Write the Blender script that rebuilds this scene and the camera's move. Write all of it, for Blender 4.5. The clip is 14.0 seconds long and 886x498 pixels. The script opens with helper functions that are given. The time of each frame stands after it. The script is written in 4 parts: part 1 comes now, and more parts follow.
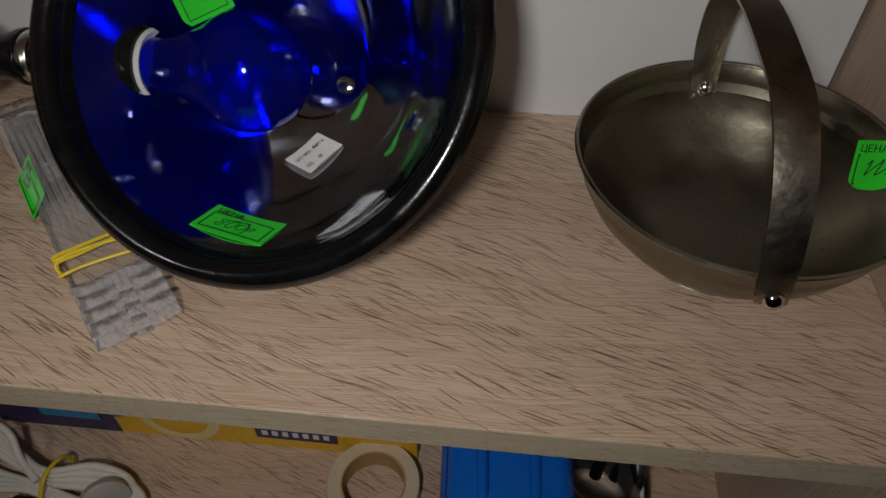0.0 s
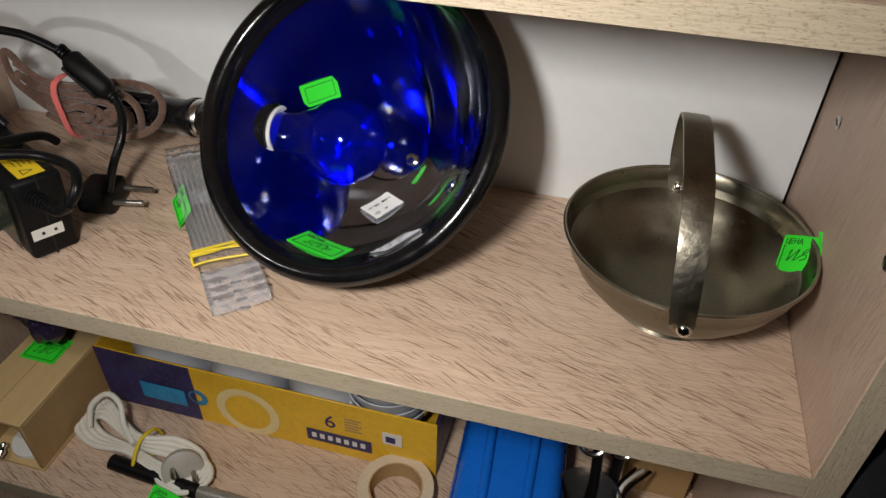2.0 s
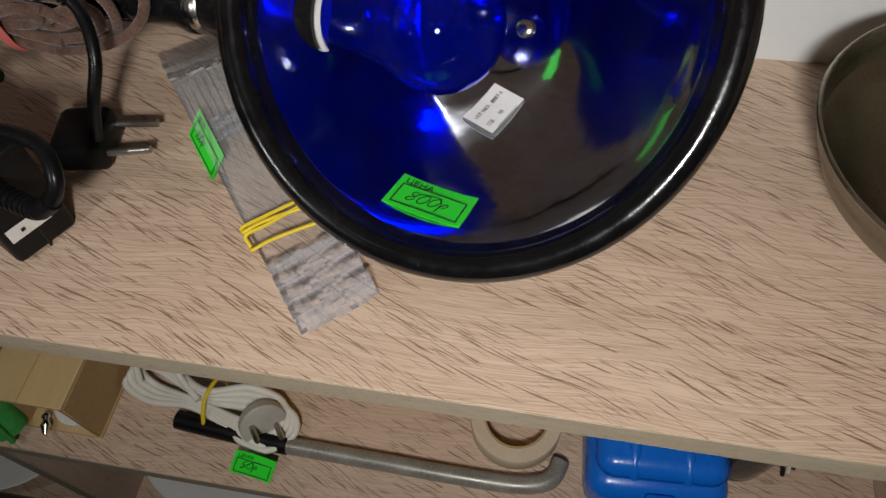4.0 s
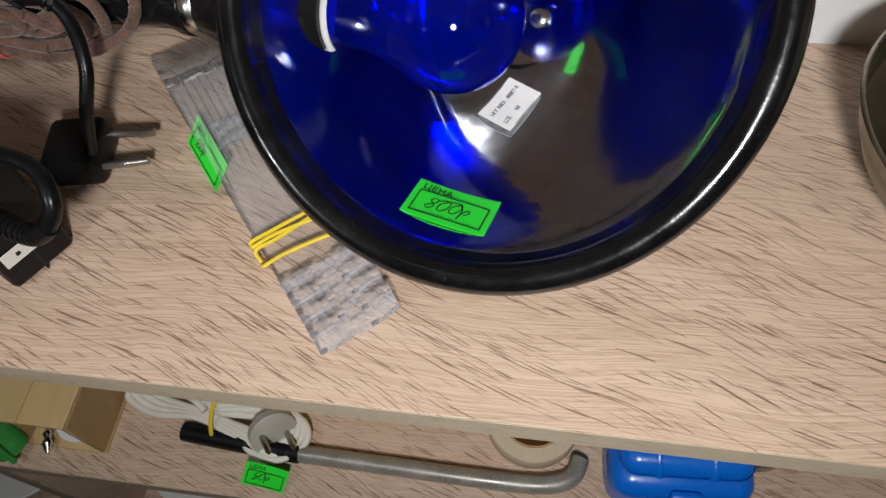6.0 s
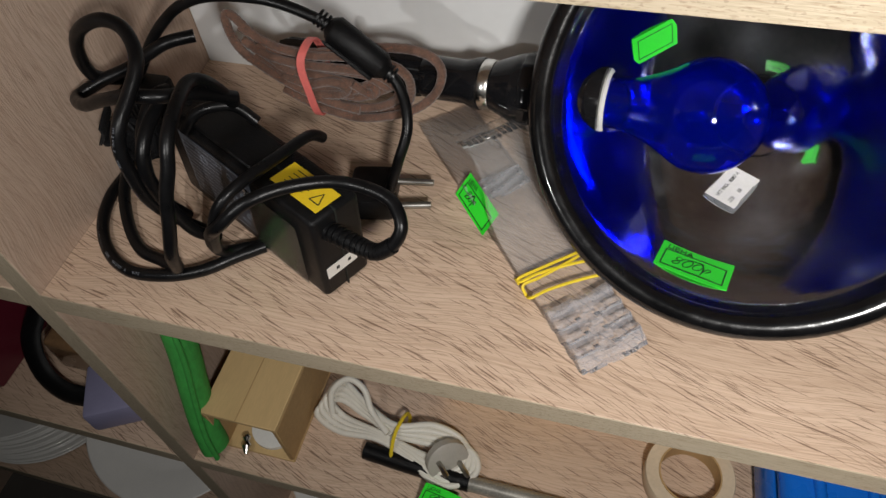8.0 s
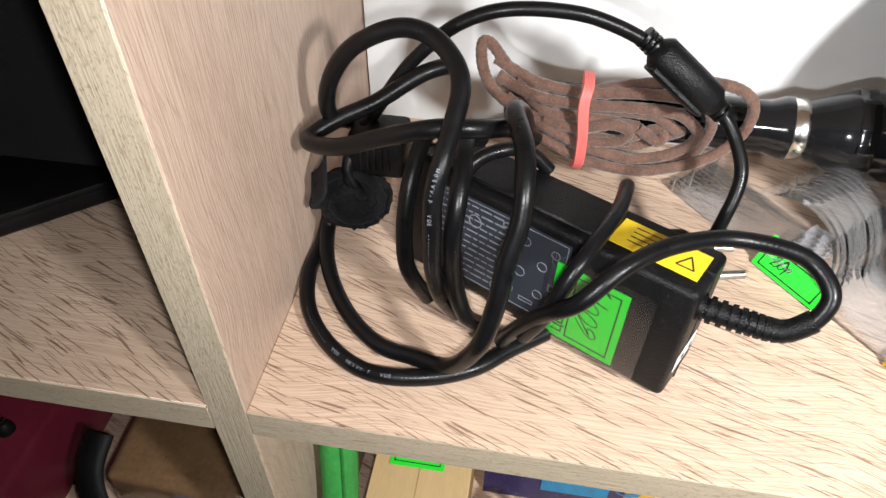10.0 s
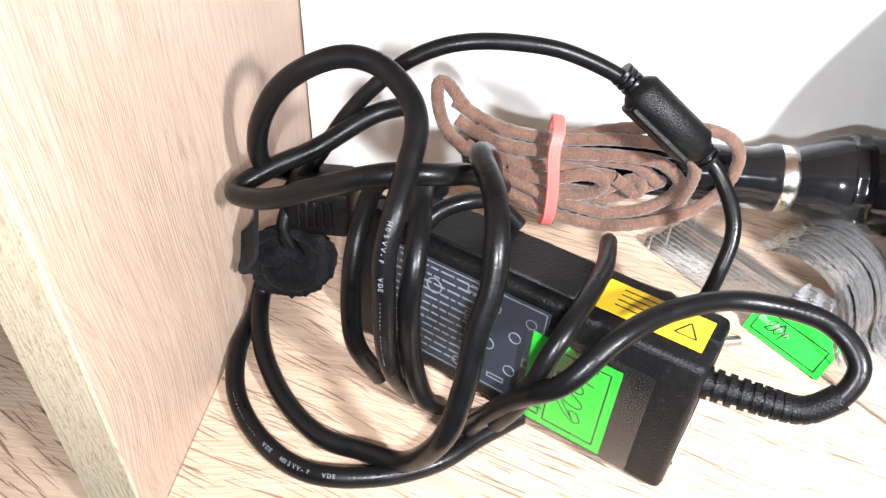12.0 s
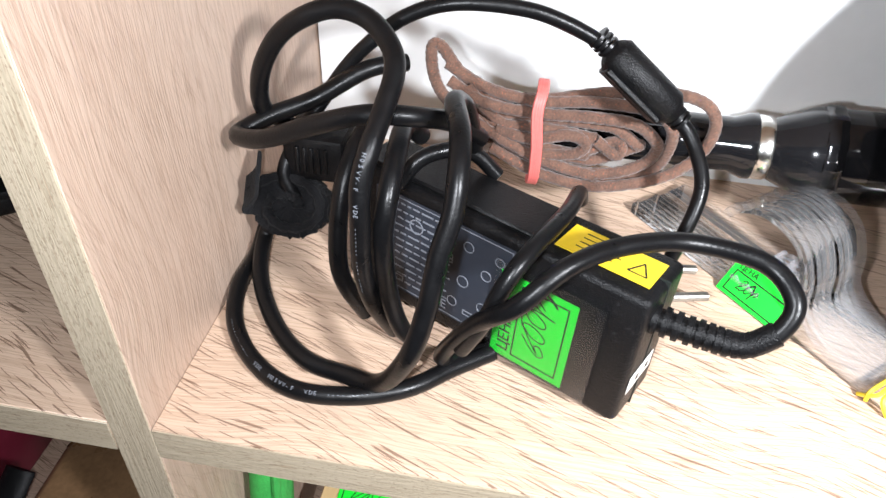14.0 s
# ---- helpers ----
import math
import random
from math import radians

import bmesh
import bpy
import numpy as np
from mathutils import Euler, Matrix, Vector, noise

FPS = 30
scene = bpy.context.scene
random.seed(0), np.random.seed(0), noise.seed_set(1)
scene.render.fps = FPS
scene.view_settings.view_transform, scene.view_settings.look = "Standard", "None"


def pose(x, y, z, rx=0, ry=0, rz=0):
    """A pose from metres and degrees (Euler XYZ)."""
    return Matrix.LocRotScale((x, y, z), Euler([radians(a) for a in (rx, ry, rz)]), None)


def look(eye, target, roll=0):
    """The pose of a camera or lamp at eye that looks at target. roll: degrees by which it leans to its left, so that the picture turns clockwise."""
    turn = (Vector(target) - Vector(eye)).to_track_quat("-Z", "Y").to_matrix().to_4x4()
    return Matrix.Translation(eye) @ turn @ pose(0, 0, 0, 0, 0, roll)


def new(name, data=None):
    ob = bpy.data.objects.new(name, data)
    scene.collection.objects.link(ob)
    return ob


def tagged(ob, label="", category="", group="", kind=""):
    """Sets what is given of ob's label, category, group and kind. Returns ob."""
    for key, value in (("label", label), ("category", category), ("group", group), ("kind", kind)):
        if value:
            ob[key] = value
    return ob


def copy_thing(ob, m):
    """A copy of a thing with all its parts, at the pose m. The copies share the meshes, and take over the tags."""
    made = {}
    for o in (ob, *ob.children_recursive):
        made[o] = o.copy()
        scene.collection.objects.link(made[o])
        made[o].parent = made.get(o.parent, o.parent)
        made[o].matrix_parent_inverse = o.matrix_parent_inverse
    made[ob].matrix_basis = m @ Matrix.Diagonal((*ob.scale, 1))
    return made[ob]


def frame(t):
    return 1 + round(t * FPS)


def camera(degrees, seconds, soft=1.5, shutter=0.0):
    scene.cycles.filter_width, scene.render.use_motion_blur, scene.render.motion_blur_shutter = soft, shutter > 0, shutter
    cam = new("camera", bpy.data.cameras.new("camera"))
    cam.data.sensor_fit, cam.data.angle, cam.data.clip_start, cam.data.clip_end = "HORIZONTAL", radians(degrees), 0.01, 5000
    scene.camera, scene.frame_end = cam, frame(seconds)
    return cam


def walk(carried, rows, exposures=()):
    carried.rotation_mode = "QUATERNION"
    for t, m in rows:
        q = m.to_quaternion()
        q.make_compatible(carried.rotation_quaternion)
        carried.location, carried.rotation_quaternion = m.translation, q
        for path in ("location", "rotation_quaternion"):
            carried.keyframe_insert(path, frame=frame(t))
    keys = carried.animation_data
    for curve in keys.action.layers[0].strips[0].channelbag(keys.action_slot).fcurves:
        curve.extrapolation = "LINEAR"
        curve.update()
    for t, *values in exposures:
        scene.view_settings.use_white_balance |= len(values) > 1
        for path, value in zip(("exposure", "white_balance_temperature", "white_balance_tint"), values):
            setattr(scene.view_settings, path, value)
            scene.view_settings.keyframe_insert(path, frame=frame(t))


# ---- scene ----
cam = camera(63.8, 14.0)
PATH = [
    (0, (0.466, -0.141, 0.256), (0.336, 1.216, -1.208), 0.4),
    (0.5, (0.506, -0.168, 0.292), (0.279, 1.219, -1.131), -1.2),
    (1, (0.529, -0.23, 0.318), (0.175, 1.257, -0.972), -1.3),
    (1.5, (0.531, -0.261, 0.322), (0.112, 1.238, -0.934), -1.1),
    (2, (0.516, -0.249, 0.312), (0.133, 1.259, -0.944), 1.4),
    (2.5, (0.479, -0.215, 0.306), (0.101, 1.223, -1.03), 0.8),
    (3, (0.448, -0.163, 0.304), (0.111, 1.125, -1.189), -1.0),
    (3.5, (0.423, -0.128, 0.295), (0.108, 0.974, -1.344), -4.4),
    (4, (0.399, -0.097, 0.275), (0.128, 0.937, -1.415), -5.6),
    (4.2, (0.387, -0.091, 0.276), (0.141, 0.916, -1.434), -5.7),
    (6.5, (0.377, -0.08, 0.267), (0.144, 0.911, -1.454), -6.5),
    (7, (0.355, -0.099, 0.287), (0.056, 0.927, -1.403), -7.4),
    (7.5, (0.336, -0.125, 0.306), (-0.037, 0.966, -1.328), -8.0),
    (8, (0.301, -0.149, 0.319), (-0.126, 0.992, -1.267), -6.6),
    (8.5, (0.25, -0.167, 0.321), (-0.189, 1.031, -1.219), -3.2),
    (8.7, (0.224, -0.166, 0.318), (-0.212, 1.037, -1.219), -3.1),
    (10.8, (0.08, -0.116, 0.223), (-0.004, 1.391, -1.089), 2.7),
    (11, (0.082, -0.111, 0.223), (0.007, 1.41, -1.073), 3.0),
    (11.5, (0.088, -0.109, 0.224), (-0.012, 1.431, -1.049), 2.6),
    (12, (0.096, -0.108, 0.218), (-0.011, 1.429, -1.058), 3.0),
    (12.5, (0.107, -0.115, 0.215), (-0.004, 1.418, -1.064), 3.3),
    (13, (0.113, -0.124, 0.211), (-0.017, 1.387, -1.093), 3.3),
    (13.5, (0.113, -0.127, 0.213), (-0.06, 1.388, -1.08), 2.9),
    (14, (0.121, -0.135, 0.217), (-0.088, 1.385, -1.066), 2.8),
]
EXPOSURES = [(0, -1.2, 6500, 10), (0.5, -0.35, 6600, 10), (1.5, -0.12, 6600, 10), (3.0, 0.0, 6500, 10), (4.2, -0.3, 6400, 10), (6.5, 0.15, 6200, 10), (7.5, -0.2, 6400, 10), (8.7, 0.6, 6500, 10), (11.0, 2.0, 6000, 10), (12.5, 2.45, 6000, 10), (14, 1.95, 5900, 10)]
CEILING, TORCH_A, TORCH_B = 0.65, 1.25, 0.80
BX, BY, BSX = 0.5738, 0.1145, 0.95

walk(cam, [(t, look(eye, target, roll)) for t, eye, target, roll in PATH], EXPOSURES)

# ---- light ----
world = bpy.data.worlds.new("world")
scene.world = world
world.use_nodes = True
world.node_tree.nodes["Background"].inputs["Color"].default_value = (0.75, 0.8, 0.9, 1)
world.node_tree.nodes["Background"].inputs["Strength"].default_value = 0.01


def lamp(name, kind, m, power, size, colour=(1, 1, 1), size_y=None):
    data = bpy.data.lights.new(name, kind)
    data.energy, data.color = power, colour
    if kind == "AREA":
        data.shape, data.size, data.size_y = "RECTANGLE", size, size_y or size
    else:
        data.shadow_soft_size = size
    ob = new(name, data)
    ob.matrix_world = m
    return ob


for spot in ((-0.35, -0.75), (0.15, -1.55), (0.55, -0.8), (0.95, -1.6), (1.4, -0.9)):
    lamp("shop_ceiling_light", "AREA", look((*spot, 1.75), (0.3, 0.1, 0.0)), CEILING / 5, 0.11, (1.0, 0.96, 0.9))
beam = lamp("torch_light", "AREA", look((0.40, -0.27, 0.345), (0.41, 0.1, 0.02)), TORCH_A, 0.05, (1.0, 0.97, 0.93))
beam.data.spread = radians(120)
torch = lamp("torch_light", "SPOT", look((0.100, -0.128, 0.197), (0.07, 0.16, 0.03)), TORCH_B, 0.005, (1.0, 0.98, 0.95))
torch.data.spot_size, torch.data.spot_blend = radians(140), 0.5


# ---- materials ----
def mat(name, colour, rough=0.5, metal=0.0, spread=0.12, scale=60.0, bump=0.0, bump_scale=300.0, trans=0.0, ior=1.45, coat=0.0, stretch=(1, 1, 1), rough_spread=0.08, wear=None, sheen=0.0, spec=0.5):
    """A surface with mottling at two scales, uneven gloss and fine relief."""
    m = bpy.data.materials.new(name)
    m.use_nodes = True
    nt = m.node_tree
    n, l = nt.nodes, nt.links
    b = n["Principled BSDF"]
    b.inputs["Metallic"].default_value = metal
    b.inputs["IOR"].default_value = ior
    b.inputs["Transmission Weight"].default_value = trans
    b.inputs["Coat Weight"].default_value = coat
    b.inputs["Sheen Weight"].default_value = sheen
    b.inputs["Specular IOR Level"].default_value = spec
    tc = n.new("ShaderNodeTexCoord")
    mp = n.new("ShaderNodeMapping")
    mp.inputs["Scale"].default_value = stretch
    l.new(tc.outputs["Object"], mp.inputs["Vector"])
    big, small = n.new("ShaderNodeTexNoise"), n.new("ShaderNodeTexNoise")
    for t, s in ((big, scale), (small, scale * 9)):
        t.inputs["Scale"].default_value = s
        t.inputs["Detail"].default_value = 4
        l.new(mp.outputs["Vector"], t.inputs["Vector"])
    add = n.new("ShaderNodeMath")
    add.operation = "ADD"
    l.new(big.outputs["Fac"], add.inputs[0]), l.new(small.outputs["Fac"], add.inputs[1])
    rng = n.new("ShaderNodeMapRange")
    rng.inputs["From Min"].default_value, rng.inputs["From Max"].default_value = 0.6, 1.4
    rng.inputs["To Min"].default_value, rng.inputs["To Max"].default_value = 1 - spread, 1 + spread
    l.new(add.outputs[0], rng.inputs["Value"])
    mul = n.new("ShaderNodeMix")
    mul.data_type, mul.blend_type = "RGBA", "MULTIPLY"
    mul.inputs["Factor"].default_value = 1.0
    mul.inputs["A"].default_value = (*colour, 1)
    l.new(rng.outputs["Result"], mul.inputs["B"])
    out = mul.outputs["Result"]
    if wear:
        w = n.new("ShaderNodeMapRange")
        w.inputs["From Min"].default_value, w.inputs["From Max"].default_value = 0.62, 0.72
        l.new(small.outputs["Fac"], w.inputs["Value"])
        mx = n.new("ShaderNodeMix")
        mx.data_type = "RGBA"
        l.new(w.outputs["Result"], mx.inputs["Factor"]), l.new(out, mx.inputs["A"])
        mx.inputs["B"].default_value = (*wear, 1)
        out = mx.outputs["Result"]
    l.new(out, b.inputs["Base Color"])
    rr = n.new("ShaderNodeMapRange")
    rr.inputs["From Min"].default_value, rr.inputs["From Max"].default_value = 0.3, 0.7
    rr.inputs["To Min"].default_value, rr.inputs["To Max"].default_value = max(0.0, rough - rough_spread), rough + rough_spread
    l.new(big.outputs["Fac"], rr.inputs["Value"]), l.new(rr.outputs["Result"], b.inputs["Roughness"])
    if bump:
        t = n.new("ShaderNodeTexNoise")
        t.inputs["Scale"].default_value = bump_scale
        l.new(mp.outputs["Vector"], t.inputs["Vector"])
        bp = n.new("ShaderNodeBump")
        bp.inputs["Strength"].default_value, bp.inputs["Distance"].default_value = bump, 0.0006
        l.new(t.outputs["Fac"], bp.inputs["Height"]), l.new(bp.outputs["Normal"], b.inputs["Normal"])
    return m


def oak(name, turn, light=(0.67, 0.50, 0.375), dark=(0.38, 0.25, 0.165), marks=1.0):
    """Pale sonoma-oak laminate: fine grain along one way, broad bands, slanting dark pores."""
    m = bpy.data.materials.new(name)
    m.use_nodes = True
    nt = m.node_tree
    n, l = nt.nodes, nt.links
    b = n["Principled BSDF"]
    b.inputs["Roughness"].default_value = 0.42
    geo = n.new("ShaderNodeTexCoord")
    rot = n.new("ShaderNodeMapping")
    rot.inputs["Rotation"].default_value = [radians(a) for a in turn]
    l.new(geo.outputs["Object"], rot.inputs["Vector"])
    bend = n.new("ShaderNodeTexNoise")
    bend.inputs["Scale"].default_value = 7.0
    bend.inputs["Detail"].default_value = 2
    l.new(rot.outputs["Vector"], bend.inputs["Vector"])
    off = n.new("ShaderNodeVectorMath")
    off.operation = "MULTIPLY_ADD"
    off.inputs[1].default_value = (0.0, 0.035, 0.0)
    l.new(bend.outputs["Color"], off.inputs[0]), l.new(rot.outputs["Vector"], off.inputs[2])

    def grain(scale, angle, detail, seed, lo, hi):
        mp = n.new("ShaderNodeMapping")
        mp.inputs["Rotation"].default_value = (0, 0, radians(angle))
        l.new(off.outputs["Vector"], mp.inputs["Vector"])
        mp2 = n.new("ShaderNodeMapping")
        mp2.inputs["Scale"].default_value = scale
        mp2.inputs["Location"].default_value = (seed, seed * 1.7, seed * 0.6)
        l.new(mp.outputs["Vector"], mp2.inputs["Vector"])
        t = n.new("ShaderNodeTexNoise")
        t.inputs["Scale"].default_value = 1.0
        t.inputs["Detail"].default_value = detail
        l.new(mp2.outputs["Vector"], t.inputs["Vector"])
        r = n.new("ShaderNodeMapRange")
        r.inputs["From Min"].default_value, r.inputs["From Max"].default_value = lo, hi
        l.new(t.outputs["Fac"], r.inputs["Value"])
        return r.outputs["Result"]

    bands = grain((3, 26, 26), 4, 2, 1.3, 0.35, 0.68)
    fine = grain((30, 1300, 1300), 0, 2, 4.1, 0.42, 0.62)
    pores = grain((58, 1500, 1500), 25, 0, 7.7, 0.69, 0.72)
    pores3 = grain((44, 1300, 1300), 21, 0, 17.3, 0.70, 0.73)
    pores2 = grain((90, 1500, 1500), 2, 1, 2.2, 0.60, 0.68)
    gate = grain((7, 26, 26), 12, 2, 9.4, 0.38, 0.5)

    def blend(fac, a, bcol, most):
        k = n.new("ShaderNodeMath")
        k.operation = "MULTIPLY"
        k.inputs[1].default_value = most
        l.new(fac, k.inputs[0])
        mx = n.new("ShaderNodeMix")
        mx.data_type = "RGBA"
        l.new(k.outputs[0], mx.inputs["Factor"])
        l.new(a, mx.inputs["A"]) if hasattr(a, "is_linked") else setattr(mx.inputs["A"], "default_value", (*a, 1))
        mx.inputs["B"].default_value = (*bcol, 1)
        return mx.outputs["Result"]

    c = blend(bands, light, tuple(0.5 * (p + q) for p, q in zip(light, dark)), 0.55)
    c = blend(fine, c, dark, 0.40)
    c = blend(pores2, c, (0.24, 0.15, 0.09), 0.36)
    gp = n.new("ShaderNodeMath")
    gp.operation = "MULTIPLY"
    l.new(pores, gp.inputs[0]), l.new(gate, gp.inputs[1])
    c = blend(gp.outputs[0], c, (0.12, 0.06, 0.035), 0.72 * marks)
    c = blend(pores3, c, (0.12, 0.06, 0.035), 0.72 * marks)
    l.new(c, b.inputs["Base Color"])
    bp = n.new("ShaderNodeBump")
    bp.inputs["Strength"].default_value, bp.inputs["Distance"].default_value = 0.25, 0.0004
    bp.invert = True
    l.new(fine, bp.inputs["Height"]), l.new(bp.outputs["Normal"], b.inputs["Normal"])
    return m


OAK = oak("oak_across", (0, 0, 0))
OAK_UP = oak("oak_upright", (0, 90, 0), (0.58, 0.44, 0.345), (0.34, 0.225, 0.16), 0.2)
EDGE = oak("edge_band", (0, 0, 0), (0.50, 0.42, 0.31), (0.34, 0.28, 0.19), 0.4)
EDGE_UP = oak("edge_band_upright", (0, 90, 0), (0.50, 0.42, 0.31), (0.34, 0.28, 0.19), 0.4)
BACKBOARD = mat("white_backboard", (0.74, 0.75, 0.75), 0.45, spread=0.03, scale=14, bump=0.08, bump_scale=500)
PLASTIC = mat("black_plastic", (0.0045, 0.0045, 0.005), 0.40, spread=0.3, bump=0.5, bump_scale=1500, wear=(0.013, 0.013, 0.014), spec=0.25)
RUBBER = mat("black_cable_rubber", (0.0045, 0.0045, 0.005), 0.34, spec=0.28, spread=0.25, scale=120, bump=0.15, bump_scale=900)
BAKELITE = mat("black_bakelite", (0.008, 0.008, 0.009), 0.10, spread=0.2, scale=90, rough_spread=0.05)
ENAMEL = mat("black_enamel", (0.004, 0.004, 0.0045), 0.20, spread=0.3, scale=90, coat=0.2, bump=0.12, bump_scale=400, wear=(0.016, 0.016, 0.016))
MIRROR = mat("mirror_metal", (0.68, 0.70, 0.74), 0.065, 1.0, spread=0.10, scale=30, bump=0.30, bump_scale=38, rough_spread=0.05)
BLUE_GLASS = mat("blue_glass", (0.006, 0.045, 1.0), 0.015, spread=0.04, trans=0.955, ior=1.45, rough_spread=0.012)
CERAMIC = mat("white_ceramic", (0.78, 0.77, 0.73), 0.2, spread=0.05)
GREEN = mat("green_paper", (0.03, 0.78, 0.03), 0.6, spread=0.06, scale=90)
INK = mat("black_ink", (0.01, 0.014, 0.012), 0.6)
YELLOW = mat("yellow_label", (0.80, 0.56, 0.02), 0.45, spread=0.06)
PAPER = mat("white_paper", (0.74, 0.72, 0.68), 0.6, spread=0.06)
GREY_INK = mat("grey_ink", (0.19, 0.205, 0.235), 0.5)
LABEL = mat("slate_label", (0.028, 0.033, 0.045), 0.35, spread=0.1)
PEWTER = mat("worn_pewter", (0.22, 0.20, 0.15), 0.36, 1.0, spread=0.2, scale=38, bump=0.22, bump_scale=170, rough_spread=0.1, wear=(0.14, 0.12, 0.085))
PEWTER_BRIGHT = mat("hammered_strap", (0.40, 0.365, 0.29), 0.34, 1.0, spread=0.2, scale=60, bump=0.5, bump_scale=240)
CHROME = mat("chrome", (0.75, 0.74, 0.70), 0.18, 1.0, spread=0.08)
HOSE = mat("stained_grey_tube", (0.30, 0.285, 0.25), 0.38, 0.35, spread=0.3, scale=70, wear=(0.45, 0.41, 0.34))
STEEL = mat("dull_steel", (0.42, 0.41, 0.38), 0.35, 1.0, spread=0.25, scale=90, wear=(0.20, 0.17, 0.14))


def film(name, colour, rough, clear, bump):
    """Thin clear plastic: mostly see-through, with a pale glossy body."""
    m = mat(name, colour, rough, spread=0.05, bump=bump, bump_scale=320)
    n, l = m.node_tree.nodes, m.node_tree.links
    see, mix = n.new("ShaderNodeBsdfTransparent"), n.new("ShaderNodeMixShader")
    see.inputs["Color"].default_value = (0.997, 0.998, 0.999, 1)
    mix.inputs["Fac"].default_value = clear
    l.new(n["Principled BSDF"].outputs["BSDF"], mix.inputs[1]), l.new(see.outputs["BSDF"], mix.inputs[2])
    gloss, edge, top = n.new("ShaderNodeBsdfGlossy"), n.new("ShaderNodeFresnel"), n.new("ShaderNodeMixShader")
    gloss.inputs["Roughness"].default_value, edge.inputs["IOR"].default_value = rough, 1.25
    bent = n["Principled BSDF"].inputs["Normal"].links[0].from_socket
    l.new(bent, gloss.inputs["Normal"]), l.new(bent, edge.inputs["Normal"])
    l.new(edge.outputs["Fac"], top.inputs["Fac"])
    l.new(mix.outputs["Shader"], top.inputs[1]), l.new(gloss.outputs["BSDF"], top.inputs[2])
    l.new(top.outputs["Shader"], n["Material Output"].inputs["Surface"])
    return m


CLEAR = film("clear_plastic", (0.88, 0.89, 0.91), 0.10, 0.95, 0.12)
# Paler copy of the plastic: brightness of the shaded curls put into the colour.
CURL = film("brightened_clear_plastic", (0.90, 0.91, 0.93), 0.08, 0.92, 0.2)
CRIMP = film("ribbed_clear_plastic", (0.66, 0.67, 0.72), 0.05, 0.78, 0.35)
TAPE_CLEAR = film("clear_tape", (0.80, 0.82, 0.80), 0.22, 0.996, 0.05)
YELLOW_RUBBER = mat("yellow_rubber", (0.78, 0.58, 0.03), 0.45)
RED_RUBBER = mat("red_rubber", (0.72, 0.17, 0.15), 0.5)
ROPE = mat("brown_braid", (0.125, 0.068, 0.047), 0.9, spread=0.55, scale=150, bump=1.0, bump_scale=900, wear=(0.34, 0.09, 0.04), sheen=0.3)
FUZZ = mat("black_velcro", (0.008, 0.008, 0.009), 0.95, spread=0.6, scale=400, bump=1.0, bump_scale=1800, wear=(0.025, 0.025, 0.025), sheen=0.04, spec=0.2)
CARD = mat("brown_cardboard", (0.42, 0.27, 0.12), 0.75, spread=0.12, scale=30, bump=0.2)
CARD_PALE = mat("pale_plywood", (0.60, 0.42, 0.20), 0.65, spread=0.1, scale=12, stretch=(9, 1, 1))
WHITE_CORD = mat("white_cord_plastic", (0.72, 0.69, 0.61), 0.45, spread=0.07, scale=110)
GREY_PLUG = mat("grey_plug_plastic", (0.42, 0.39, 0.34), 0.5, spread=0.08)
TAPE = mat("beige_tape", (0.58, 0.47, 0.34), 0.55, spread=0.1, stretch=(1, 1, 12), scale=40)
BOX_YELLOW = mat("yellow_carton", (0.80, 0.47, 0.03), 0.4, spread=0.12, scale=22)
BOX_NAVY = mat("navy_carton", (0.03, 0.025, 0.10), 0.4, spread=0.5, scale=50, wear=(0.10, 0.09, 0.22))
BOX_CREAM = mat("cream_print", (0.82, 0.66, 0.32), 0.4)
BOX_TEAL = mat("teal_print", (0.02, 0.25, 0.48), 0.4, spread=0.4, scale=90)
GLASS_WHITE = mat("opal_glass", (0.72, 0.76, 0.84), 0.12, spread=0.05, coat=0.4)
BLUE = mat("blue_plastic", (0.006, 0.13, 0.58), 0.28, spread=0.06, bump=0.1)
CRIMSON = mat("dark_red_plastic", (0.12, 0.012, 0.025), 0.35, spread=0.15, scale=25)
LILAC = mat("lilac_grey_card", (0.27, 0.26, 0.40), 0.55, spread=0.06)
BROWN_FILM = mat("brown_packaging", (0.24, 0.14, 0.07), 0.3, spread=0.3, scale=30, coat=0.4)
PLATE = mat("white_porcelain", (0.78, 0.77, 0.74), 0.15, spread=0.04, coat=0.3)
GREEN_CLOTH = mat("green_zip_cloth", (0.05, 0.33, 0.06), 0.7, spread=0.3, scale=200, bump=0.8, bump_scale=900)
DARK_CLOTH = mat("dark_purple_film", (0.022, 0.014, 0.04), 0.32, spread=0.8, scale=30, bump=1.0, bump_scale=45, wear=(0.16, 0.10, 0.22))
GREYWALL = mat("shop_wall_paint", (0.30, 0.29, 0.28), 0.8, spread=0.04, scale=3, bump=0.1)
TILE = mat("shop_floor", (0.14, 0.13, 0.12), 0.4, spread=0.1, scale=4)
CEIL = mat("ceiling_paint", (0.75, 0.75, 0.74), 0.85, spread=0.03, scale=3)


# ---- builders ----
def thing(name, label, category, group="", kind="", at=(0, 0, 0)):
    ob = new(name)
    ob.location = at
    ob.empty_display_size = 0.02
    return tagged(ob, label, category, group, kind)


